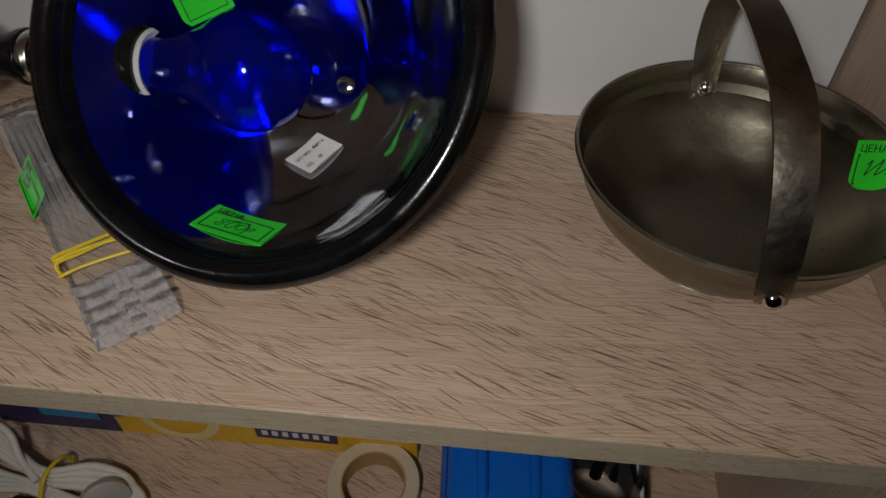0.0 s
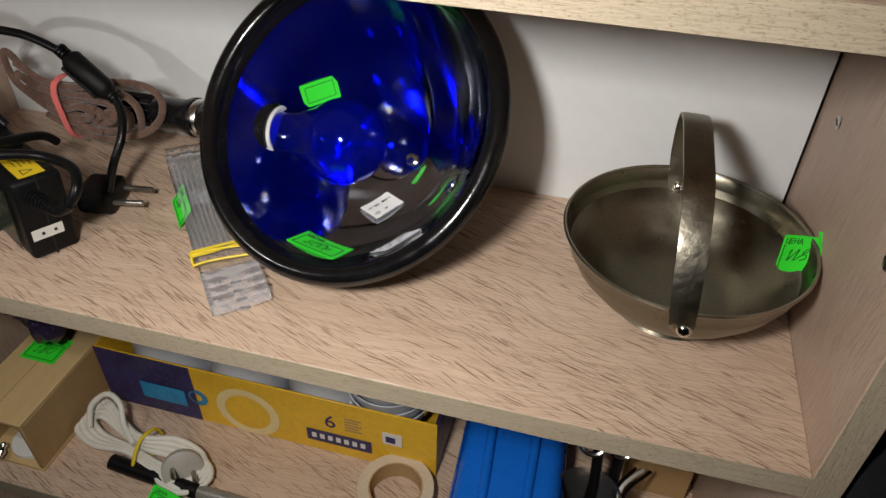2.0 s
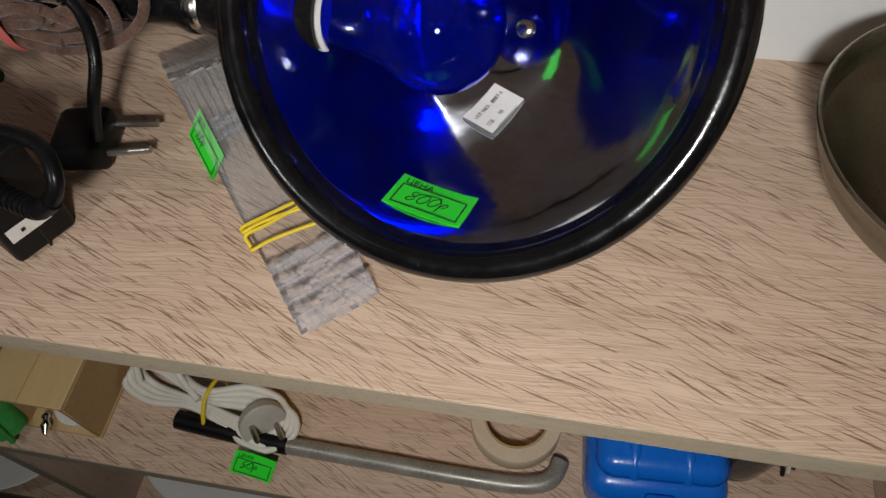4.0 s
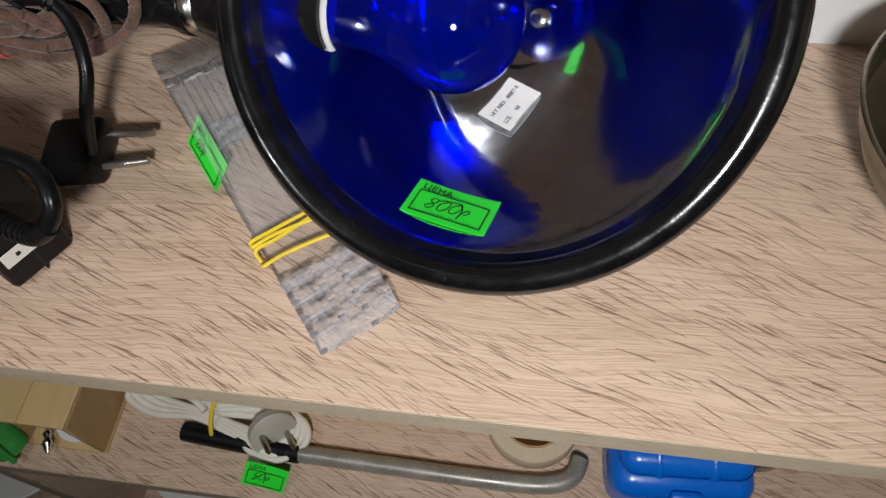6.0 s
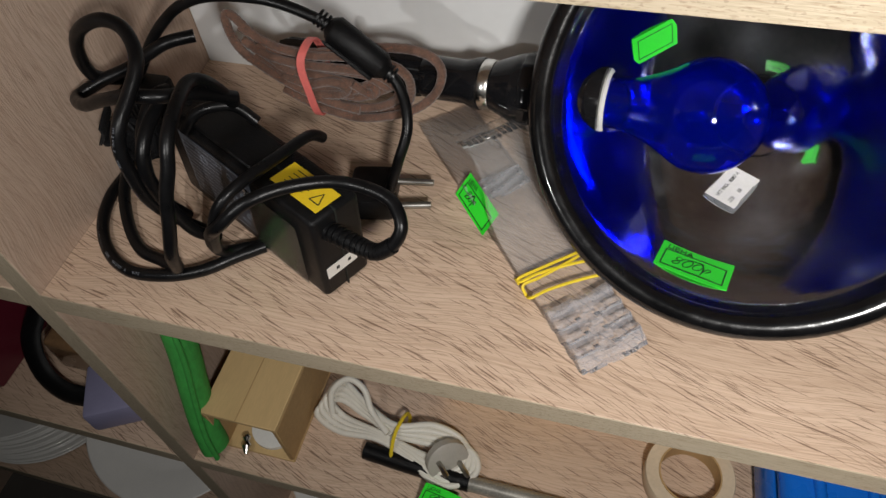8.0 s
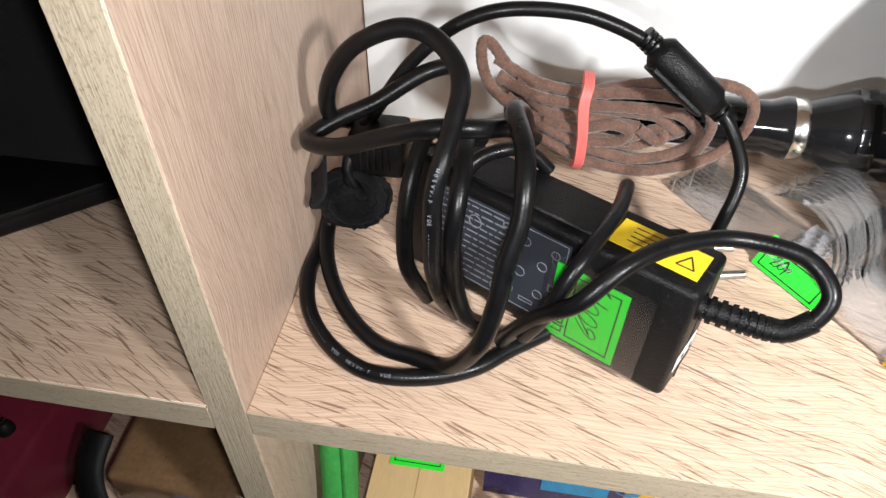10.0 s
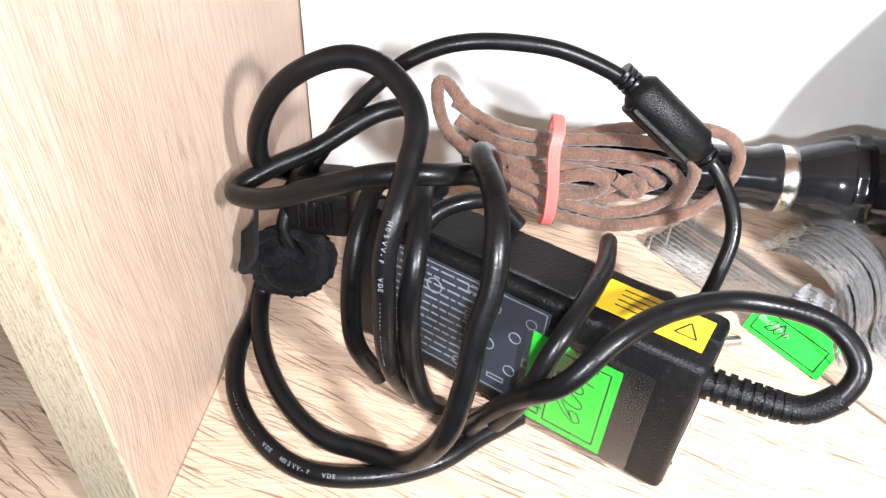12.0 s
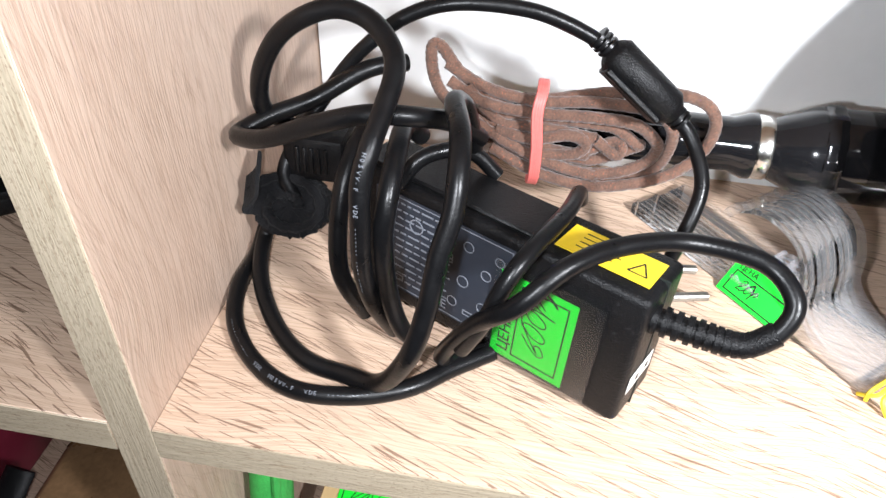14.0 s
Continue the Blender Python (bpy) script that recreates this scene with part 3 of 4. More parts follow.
# ---- power adapter ----
QX = Vector((0.885, -0.466, 0)).normalized()
QY = Vector((0.466, 0.885, 0)).normalized()
K = Matrix(((QX.x, QY.x, 0, 0.1635), (QX.y, QY.y, 0, 0.0335), (0, 0, 1, 0.0), (0, 0, 0, 1)))
lean = K @ pose(0, 0, 0.0018, -4, 0, 0)
adapter = thing("power_adapter", "black laptop power adapter standing on edge, wrapped in its own cables", "power adapter")
part("case", box((-0.132, 0, 0), (0, 0.031, 0.0585), 0.003, lean, segments=3), PLASTIC, adapter, "dusty black plastic case")
part("top_ridge", box((-0.128, 0.004, 0.0583), (-0.045, 0.027, 0.0605), 0.0008, lean), PLASTIC, adapter)
part("seam", box((-0.1322, 0.0148, -0.0003), (0.0003, 0.0156, 0.0588), 0, lean), INK, adapter)
lm = lean @ axes((-0.083, -0.0003, 0.031), (1, 0, 0), (0, -1, 0))
label = part("rating_label", sheet(0.066, 0.046, lm), LABEL, adapter, "dark slate rating label with pale print")
bm = bmesh.new()
rnd = random.Random(4)
for i in range(12):
    y = 0.0195 - i * 0.0034
    x = -0.031
    while x < 0.004:
        w = rnd.uniform(0.0015, 0.006)
        box((x, y - 0.0004, 0.0003), (min(x + w, 0.006), y + 0.0004, 0.0004), 0, lm, bm)
        x += w + 0.001
part("print", bm, GREY_INK, label)
for i, (x, y, r) in enumerate(((-0.012, 0.012, 0.0042), (0.013, 0.015, 0.003), (0.022, 0.006, 0.003), (0.012, -0.002, 0.0034), (0.022, -0.010, 0.0030), (0.008, -0.014, 0.003), (0.027, 0.015, 0.0026))):
    part("symbol", lathe([(r * 0.8, 0.0003), (r * 0.8, 0.0005), (r * 0.68, 0.0005), (r * 0.68, 0.0003)], 20, lm @ pose(x, y, 0), ends=False), GREY_INK, label)
for i, (x, y, w, h) in enumerate(((-0.022, -0.017, 0.010, 0.003), (0.017, -0.0165, 0.007, 0.0024), (0.004, 0.006, 0.005, 0.004), (0.0045, 0.018, 0.006, 0.0026), (0.028, -0.003, 0.004, 0.004))):
    part("mark", frame_bars(w, h, 0.0005, lm @ pose(x, y, 0)), GREY_INK, label)
part("print", text("CE", 0.0062, lm @ pose(-0.002, -0.020, 0.0003)), GREY_INK, label)
part("border", frame_bars(0.064, 0.044, 0.0004, lm), GREY_INK, label)
price_tag(adapter, lean @ axes((-0.0385, -0.0009, 0.0245), (0.0, 0, 1), (0, -1, 0)), "600ру", 0.040, 0.032)
part("clear_tape", sheet(0.044, 0.046, lean @ axes((-0.0345, -0.0016, 0.0260), (1, 0, 0), (0, -1, 0))), TAPE_CLEAR, adapter, "clear tape over the sticker")
ym = lean @ axes((-0.022, 0.0150, 0.0589), (1, 0.0, 0), (0, 0, 1))
warn = part("warning_label", sheet(0.036, 0.0165, ym), YELLOW, adapter, "yellow warning label")
bm = bmesh.new()
for i in range(4):
    box((-0.012, 0.0051 - i * 0.003, 0.0003), (0.004 - 0.002 * (i % 2), 0.0056 - i * 0.003, 0.0004), 0, ym, bm)
for a, b in (((0.008, -0.004), (0.015, -0.004)), ((0.015, -0.004), (0.0115, 0.003)), ((0.0115, 0.003), (0.008, -0.004))):
    d = Vector((b[0] - a[0], b[1] - a[1], 0))
    box((0, -0.0003, 0.0003), (d.length, 0.0003, 0.0004), 0, ym @ axes((a[0], a[1], 0), d, (0, 0, 1)), bm)
part("print", bm, INK, warn)
em = lean @ axes((0.0003, 0.0130, 0.0185), (0, 1, 0), (1, 0, 0))
end = part("end_label", sheet(0.020, 0.008, em), PAPER, adapter, "small white label with two marks")
bm = bmesh.new()
for x in (-0.003, 0.005):
    box((x - 0.001, -0.001, 0.0003), (x + 0.001, 0.001, 0.0005), 0, em, bm)
part("print", bm, INK, end)

strain = [(0.168, 0.046, 0.047), (0.184, 0.0405, 0.0475), (0.197, 0.037, 0.0485), (0.206, 0.038, 0.055), (0.2095, 0.044, 0.064), (0.200, 0.054, 0.070), (0.176, 0.057, 0.072), (0.1535, 0.047, 0.0745), (0.1365, 0.034, 0.0735), (0.123, 0.025, 0.063), (0.111, 0.030, 0.048), (0.101, 0.038, 0.026), (0.098, 0.046, 0.010), (0.106, 0.055, 0.004), (0.115, 0.060, 0.004)]
part("output_cable", sweep(strain, 0.0033, 12, 8), RUBBER, adapter)
line = smooth_line(strain[:4], 10)
relief = part("strain_relief", sweep(strain[:4], 0.0042, 14, 6), PLASTIC, adapter, "ribbed cable strain relief")
for i in range(0, 24, 2):
    c, d = line[i], (line[i + 1] - line[i]).normalized()
    r = 0.0056 - 0.00006 * i
    part("rib", lathe([(0.003, -0.0012), (r, -0.0011), (r, 0.0009), (0.003, 0.001)], 18, axes(c, (0, 0, 1), d)), PLASTIC, relief)
dc = [(0.180, 0.098, 0.020), (0.186, 0.104, 0.040), (0.190, 0.115, 0.057), (0.184, 0.128, 0.070), (0.173, 0.133, 0.080), (0.147, 0.136, 0.100), (0.124, 0.135, 0.111), (0.105, 0.133, 0.115), (0.083, 0.130, 0.115), (0.066, 0.128, 0.109), (0.053, 0.125, 0.099), (0.042, 0.122, 0.087), (0.032, 0.118, 0.072), (0.025, 0.110, 0.062), (0.020, 0.100, 0.048), (0.026, 0.098, 0.036)]
part("mains_cable", sweep(dc, 0.0030, 12, 8), RUBBER, adapter)
FB, FT = Vector((0.173, 0.133, 0.080)), Vector((0.147, 0.136, 0.100))
fm = axes(FB, (0, -1, 0.2), FT - FB)
part("ferrite_bead", lathe([(0.0042, -0.004), (0.0062, -0.001), (0.0078, 0.001), (0.0078, 0.031), (0.0062, 0.033), (0.004, 0.035)], 28, fm), PLASTIC, adapter, "ferrite bead on the cable")
part("bead_seam", box((0.0055, -0.006, 0.001), (0.0085, 0.006, 0.031), 0.0008, fm @ pose(0, 0, 0, 0, 0, -75)), PLASTIC, adapter)
for z in (-0.007, -0.0045, 0.036, 0.0385, 0.041):
    part("bead_collar", lathe([(0.003, z - 0.0008), (0.0048, z - 0.0007), (0.0048, z + 0.0006), (0.003, z + 0.0007)], 16, fm), RUBBER, adapter)
loops = {
    "b": [(0.018, 0.115, 0.064), (0.015, 0.100, 0.078), (0.018, 0.095, 0.095), (0.027, 0.092, 0.111), (0.039, 0.090, 0.121), (0.051, 0.090, 0.125), (0.062, 0.088, 0.123), (0.071, 0.080, 0.118), (0.074, 0.072, 0.113), (0.073, 0.062, 0.106), (0.071, 0.050, 0.098), (0.069, 0.044, 0.087), (0.069, 0.042, 0.073), (0.069, 0.043, 0.052), (0.071, 0.050, 0.029), (0.076, 0.060, 0.007)],
    "c": [(0.066, 0.130, 0.089), (0.052, 0.120, 0.089), (0.033, 0.110, 0.079), (0.018, 0.100, 0.075), (0.0085, 0.088, 0.072), (0.025, 0.075, 0.080), (0.048, 0.068, 0.093), (0.066, 0.066, 0.100), (0.082, 0.070, 0.099), (0.092, 0.085, 0.090), (0.101, 0.100, 0.076)],
    "d": [(0.099, 0.100, 0.072), (0.096, 0.090, 0.093), (0.093, 0.080, 0.101), (0.098, 0.058, 0.103), (0.100, 0.044, 0.098), (0.100, 0.036, 0.087), (0.097, 0.030, 0.074), (0.095, 0.024, 0.058), (0.090, 0.020, 0.038), (0.078, 0.028, 0.012), (0.062, 0.035, 0.005), (0.045, 0.040, 0.004), (0.027, 0.056, 0.004), (0.013, 0.078, 0.008), (0.008, 0.100, 0.014), (0.018, 0.100, 0.033)],
    "e": [(0.008, 0.106, 0.020), (0.005, 0.094, 0.006), (0.0045, 0.074, 0.005), (0.011, 0.053, 0.004), (0.026, 0.035, 0.004), (0.045, 0.025, 0.004), (0.067, 0.026, 0.004), (0.087, 0.034, 0.004), (0.102, 0.047, 0.004), (0.116, 0.058, 0.004)],
    "g": [(0.143, 0.105, 0.050), (0.141, 0.095, 0.060), (0.136, 0.070, 0.068), (0.126, 0.045, 0.071), (0.119, 0.034, 0.065), (0.113, 0.030, 0.049), (0.106, 0.034, 0.030)],
    "h": [(0.080, 0.090, 0.080), (0.076, 0.080, 0.089), (0.077, 0.060, 0.089), (0.077, 0.048, 0.081), (0.076, 0.044, 0.066), (0.077, 0.046, 0.042), (0.081, 0.050, 0.019), (0.086, 0.058, 0.005)],
    "i": [(0.060, 0.100, 0.075), (0.057, 0.090, 0.077), (0.054, 0.075, 0.066), (0.053, 0.066, 0.047), (0.055, 0.062, 0.029), (0.062, 0.068, 0.006)],
    "j": [(0.072, 0.085, 0.060), (0.079, 0.090, 0.069), (0.089, 0.095, 0.072), (0.099, 0.100, 0.069), (0.109, 0.100, 0.060)],
}
cables = {key: part("cable_loop", sweep(pts, 0.0036 if key in "bcdehi" else 0.0031, 12, 8), RUBBER, adapter) for key, pts in loops.items()}


def print_along(points, start, end, words, size, owner, lift):
    """Small raised writing set letter by letter along a cable."""
    line = smooth_line(points, 8)
    bm = bmesh.new()
    dist = [0.0]
    for a, b in zip(line, line[1:]):
        dist.append(dist[-1] + (b - a).length)
    s = start
    for ch in words:
        i = max(k for k in range(len(dist)) if dist[k] <= s)
        if i >= len(line) - 1 or s > end:
            break
        d = (line[i + 1] - line[i]).normalized()
        c = line[i] + d * (s - dist[i])
        out = (Vector(lift) - Vector(lift).dot(d) * d).normalized()
        if ch != " ":
            text(ch, size, axes(c + out * 0.0035, d, out) @ pose(0, -size * 0.35, 0), 0, bm)
        s += size * 0.82
    part("cable_print", bm, GREY_INK, owner)


print_along(loops["e"], 0.062, 0.2, "-------- ----  VDE  H05VV-F  VDE  ---- ----", 0.0021, cables["e"], (0.05, -0.5, 0.85))
print_along(loops["b"], 0.150, 0.24, "H05VV-F  VDE  ------- ---- ----- ", 0.0021, cables["b"], (-0.1, -0.9, 0.4))
vm = axes((0.022, 0.098, 0.033), (1, 0, 0), (0.12, -0.9, 0.45))
spiral = [vm @ Vector(((0.0045 + 0.00105 * i) * math.cos(i * 0.75), 0.82 * (0.0045 + 0.00105 * i) * math.sin(i * 0.75), 0.0042)) for i in range(14)]
bm = lathe([(0.002, -0.011), (0.0165, -0.0108), (0.0172, -0.008), (0.0175, -0.004), (0.0172, 0.0), (0.0165, 0.003), (0.012, 0.0036), (0.007, 0.003), (0.002, 0.0034)], 90, vm @ Matrix.Diagonal((1.0, 0.82, 1.0, 1.0)))
for v in bm.verts:
    v.co += Vector(noise.noise_vector(v.co * 600)) * 0.0016
velcro = part("velcro_strap", bm, FUZZ, adapter, "rolled fuzzy black velcro strap")
part("velcro_turn", sweep(spiral, 0.0022, 8, 5, wave=0.2), FUZZ, velcro)
part("velcro_end", sheet(0.016, 0.02, axes((0.011, 0.094, 0.046), (0.5, 0, 0.8), (-0.8, -0.3, 0.4)), 0.002, thick=0.0015), FUZZ, velcro)
part("inlet_plug", box((0.020, 0.100, 0.045), (0.046, 0.122, 0.066), 0.003, segments=2), PLASTIC, adapter, "mains inlet plug")
bm = bmesh.new()
for i in range(5):
    box((0.026 + 0.003 * i, 0.0990, 0.050), (0.0275 + 0.003 * i, 0.1003, 0.062), 0.0003, None, bm)
part("plug_ribs", bm, PLASTIC, adapter)
pm = axes((0.168, 0.104, 0.011), (0.97, 0.18, 0), (0, 0, 1))
plug = part("mains_plug", box((-0.014, -0.015, -0.009), (0.013, 0.015, 0.009), 0.004, pm, segments=2), PLASTIC, adapter, "flat two-pin mains plug")
for y in (-0.0095, 0.0095):
    part("pin", sweep([pm @ Vector((0.012, y, 0)), pm @ Vector((0.022, y * 0.96, 0)), pm @ Vector((0.034, y * 0.9, 0))], 0.0021, 10, 3), STEEL, plug, "round metal pin")

# ---- brown braided cord ----
rope = thing("braided_cord", "brown braided cord hank tied with a red rubber band", "cord")
def hank_turn(k, y, right):
    """One long turn of the hank: in at the upper left, round its right end, back at the lower left."""
    up, low = 0.0715 - 0.0052 * k, 0.0345 + 0.0042 * k
    mid = 0.5 * (up + low)
    return [(0.079 + 0.002 * k, y + 0.004, up + 0.008 - 0.001 * k), (0.098, y + 0.002, up - 0.001), (0.121, y, up - 0.0035 + 0.0015 * k), (0.145, y - 0.002, up), (right - 0.012, y - 0.002, up - 0.001), (right - 0.002, y - 0.001, up - 0.008), (right, y, mid), (right - 0.004, y + 0.001, low + 0.006), (right - 0.016, y, low), (0.143, y - 0.001, low - 0.001), (0.121, y, low + 0.004 - 0.001 * k), (0.100, y + 0.002, low + 0.013), (0.083 + 0.002 * k, y + 0.004, low + 0.024)]


for k, y, right in ((0, 0.150, 0.181), (1, 0.146, 0.175), (2, 0.150, 0.168), (3, 0.147, 0.160)):
    part("strand", sweep(hank_turn(k, y, right), 0.0027, 10, 14, wave=0.05), ROPE, rope)
part("end_loop", sweep([(0.112, 0.151, 0.061), (0.098, 0.153, 0.066), (0.085, 0.154, 0.076), (0.0765, 0.154, 0.0865), (0.0725, 0.153, 0.0865), (0.0735, 0.151, 0.076), (0.079, 0.149, 0.066), (0.091, 0.147, 0.058), (0.110, 0.144, 0.049), (0.130, 0.143, 0.0415), (0.150, 0.143, 0.0375)], 0.0027, 10, 14, wave=0.05), ROPE, rope)
part("outer_loop", sweep([(0.100, 0.153, 0.068), (0.122, 0.153, 0.0675), (0.150, 0.154, 0.0735), (0.176, 0.156, 0.0755), (0.192, 0.156, 0.0725), (0.1985, 0.155, 0.064), (0.196, 0.152, 0.052), (0.186, 0.148, 0.042), (0.170, 0.144, 0.036), (0.148, 0.142, 0.0325), (0.124, 0.143, 0.036), (0.102, 0.145, 0.045)], 0.0027, 10, 14, wave=0.05), ROPE, rope)
part("short_loop", sweep([(0.104, 0.146, 0.054), (0.120, 0.143, 0.053), (0.136, 0.142, 0.0575), (0.144, 0.143, 0.0535), (0.139, 0.144, 0.047), (0.122, 0.144, 0.045)], 0.0027, 10, 14, wave=0.05), ROPE, rope)
for k in range(4):
    x = 0.1205 + 0.0011 * k
    part("rubber_band", sweep([(x, 0.143, 0.076), (x - 0.001, 0.138, 0.068), (x + 0.0006, 0.137, 0.052), (x + 0.001, 0.139, 0.036), (x, 0.147, 0.028), (x, 0.160, 0.034), (x, 0.166, 0.055), (x, 0.158, 0.074)], 0.0009, 6, 6, closed=True), RED_RUBBER, rope, "pink-red rubber band")

# ---- lower compartment ----
Z = LOW
kit = thing("plywood_box", "pale plywood box with open front and a metal pull inside", "box")
for name, lo, hi, ma in (("top", (0.0215, 0.018, Z + 0.062), (0.0860, 0.175, Z + 0.066), CARD_PALE), ("base", (0.0215, 0.018, Z), (0.086, 0.175, Z + 0.004), CARD_PALE), ("side", (0.0215, 0.0182, Z + 0.004), (0.0255, 0.175, Z + 0.062), CARD), ("side", (0.082, 0.0182, Z + 0.004), (0.086, 0.175, Z + 0.062), CARD), ("back", (0.0255, 0.171, Z + 0.004), (0.082, 0.175, Z + 0.062), CARD)):
    part(name, box(lo, hi, 0.0006), ma, kit)
part("top_seam", box((0.0520, 0.0182, Z + 0.0655), (0.0526, 0.1748, Z + 0.0663)), CARD, kit)
price_tag(kit, axes((0.050, 0.098, Z + 0.0668), (1, 0, 0), (0, 0, 1)), "150", 0.036, 0.030)
bobbin = thing("metal_bobbin", "small metal pull with a white disc in the plywood box", "metal fitting")
part("stem", lathe([(0.002, 0), (0.0035, 0.002), (0.002, 0.005), (0.004, 0.009), (0.0025, 0.013), (0.0015, 0.016)], 16, pose(0.043, 0.026, Z + 0.016, 100, 0, 20)), CHROME, bobbin)
part("disc", lathe([(0.001, 0), (0.020, 0.0), (0.020, 0.004), (0.001, 0.005)], 32, pose(0.060, 0.042, Z + 0.0045)), CERAMIC, bobbin)
part("dark_cone", lathe([(0.018, 0), (0.013, 0.02), (0.006, 0.028)], 28, pose(0.056, 0.062, Z + 0.0100)), PLASTIC, bobbin)

cord = thing("white_mains_cord", "coiled white mains cord with grey plug and yellow rubber band", "cord")
for k in range(4):
    q = 0.0045 * k
    pts = [(0.092 + 0.6 * q, 0.060 + q, Z + 0.012 + 0.003 * k), (0.108, 0.074 + q, Z + 0.018 + 0.002 * k), (0.135, 0.066 + q * 0.5, Z + 0.016 + 0.002 * k), (0.165, 0.055 + 0.3 * q, Z + 0.018 + 0.003 * k), (0.195, 0.055 + q, Z + 0.016 + 0.002 * k), (0.226 - q * 0.4, 0.058 + q * 0.4, Z + 0.014), (0.236 - q, 0.044, Z + 0.012), (0.222 - q, 0.029 + q * 0.5, Z + 0.010), (0.203, 0.028 + q, Z + 0.010 + 0.002 * k), (0.180, 0.040 + q * 0.6, Z + 0.012), (0.150, 0.050 + q * 0.4, Z + 0.012), (0.115, 0.050 + q, Z + 0.009)]
    part("cord_turn", sweep(pts, 0.0028, 10, 6, closed=True), WHITE_CORD, cord)
part("cord_loop", sweep([(0.108, 0.060, Z + 0.02), (0.106, 0.072, Z + 0.035), (0.118, 0.082, Z + 0.044), (0.133, 0.078, Z + 0.040), (0.142, 0.066, Z + 0.028), (0.160, 0.052, Z + 0.024)], 0.0027, 10, 6), WHITE_CORD, cord)
g = axes((0.213, 0.043, Z + 0.0185), (0.9, -0.3, 0.1), (0.55, -0.62, 0.42))
gp = part("plug", lathe([(0.006, -0.030), (0.0075, -0.018), (0.013, -0.010), (0.0175, -0.006), (0.0175, 0.0), (0.016, 0.0012)], 32, g), GREY_PLUG, cord, "grey round two-pin plug")
for x in (-0.009, 0.009):
    part("pin", lathe([(0.0022, 0.0), (0.0022, 0.016), (0.0012, 0.0185)], 12, g @ pose(x, 0, 0.001)), STEEL, gp)
part("rubber_band", sweep([(0.166, 0.036, Z + 0.006), (0.166, 0.044, Z + 0.022), (0.168, 0.056, Z + 0.031), (0.170, 0.072, Z + 0.024), (0.170, 0.074, Z + 0.006), (0.168, 0.055, Z + 0.003)], 0.0016, 6, 6, closed=True), YELLOW_RUBBER, cord, "yellow rubber band")
price_tag(cord, axes((0.213, 0.014, Z + 0.014), (0.92, -0.3, -0.1), (0.15, -0.75, 0.6)), "50р", 0.030, 0.020, 0.001)
grip = thing("soldering_iron", "soldering iron with black grip and dull steel tube", "soldering iron")
part("handle", sweep([(0.142, 0.040, Z + 0.0075), (0.18, 0.037, Z + 0.0075), (0.232, 0.034, Z + 0.0075)], 0.0072, 14, 3), PLASTIC, grip)
part("tube", sweep([(0.232, 0.034, Z + 0.0075), (0.30, 0.033, Z + 0.0075), (0.362, 0.032, Z + 0.0075), (0.405, 0.033, Z + 0.0075), (0.425, 0.040, Z + 0.0075), (0.431, 0.054, Z + 0.0075)], 0.0064, 14, 6), HOSE, grip, "stained grey steel tube")
tape = thing("tape_roll", "roll of beige masking tape lying on the shelf", "tape roll")
part("tape", lathe([(0.0235, 0.0), (0.0330, 0.0), (0.0335, 0.001), (0.0335, 0.0175), (0.0330, 0.0185), (0.0235, 0.0185)] + [(0.0235, 0.0)], 56, pose(0.396, 0.078, Z + 0.0005), ends=False), TAPE, tape)
part("core", lathe([(0.0222, 0.0005), (0.0234, 0.0005), (0.0234, 0.0195), (0.0222, 0.0195), (0.0222, 0.0005)], 48, pose(0.396, 0.078, Z + 0.0005), ends=False), CARD, tape, "cardboard core")

carton = thing("glassware_carton", "yellow and navy carton tray holding white glass tumblers", "carton")
bx0, bx1, by, bh = 0.094, 0.424, 0.108, 0.074
part("front", box((bx0, by, Z), (bx1, by + 0.002, Z + bh), 0.0004), BOX_YELLOW, carton)
part("navy_panel", box((bx0 - 0.0003, by - 0.0006, Z + 0.0002), (bx0 + 0.098, by, Z + bh), 0.0002), BOX_NAVY, carton, "navy printed panel")
part("side", box((bx1 - 0.002, by + 0.002, Z), (bx1, 0.208, Z + bh)), BOX_NAVY, carton)
part("side", box((bx0, by + 0.002, Z), (bx0 + 0.002, 0.208, Z + bh)), BOX_YELLOW, carton)
part("back", box((bx0 + 0.002, 0.206, Z), (bx1 - 0.002, 0.208, Z + bh)), BOX_YELLOW, carton)
part("base", box((bx0 + 0.002, by + 0.002, Z), (bx1 - 0.002, 0.206, Z + 0.002)), BOX_YELLOW, carton)
front = axes((bx0, by - 0.0005, Z), (1, 0, 0), (0, -1, 0))
part("swirl", ring(0.027, 0.0045, 40, 8, front @ pose(0.150, 0.030, 0), 0.03), BOX_CREAM, carton, "pale printed swirl")
part("teal_print", box((0.040, 0.018, 0.0007), (0.087, 0.040, 0.0011), 0.0002, front), BOX_TEAL, carton, "teal printed shapes")
part("teal_print", ring(0.008, 0.0028, 24, 8, front @ pose(0.099, 0.034, 0), 0.04), BOX_TEAL, carton)
part("number", text("6", 0.024, front @ pose(0.226, 0.038, 0.0002)), BOX_NAVY, carton)
bm = bmesh.new()
for i in range(5):
    box((0.246, 0.039 + i * 0.0038, 0.0002), (0.262 - 0.003 * (i % 2), 0.041 + i * 0.0038, 0.0004), 0, front, bm)
part("small_print", bm, CARD, carton)
part("name_strip", box((0.208, 0.014, 0.0002), (0.270, 0.030, 0.0005), 0, front), BOX_NAVY, carton)
bm = bmesh.new()
for i in range(7):
    box((0.213 + i * 0.0078, 0.019, 0.0006), (0.2175 + i * 0.0078, 0.0255, 0.0008), 0, front, bm)
part("name_bars", bm, PAPER, carton)
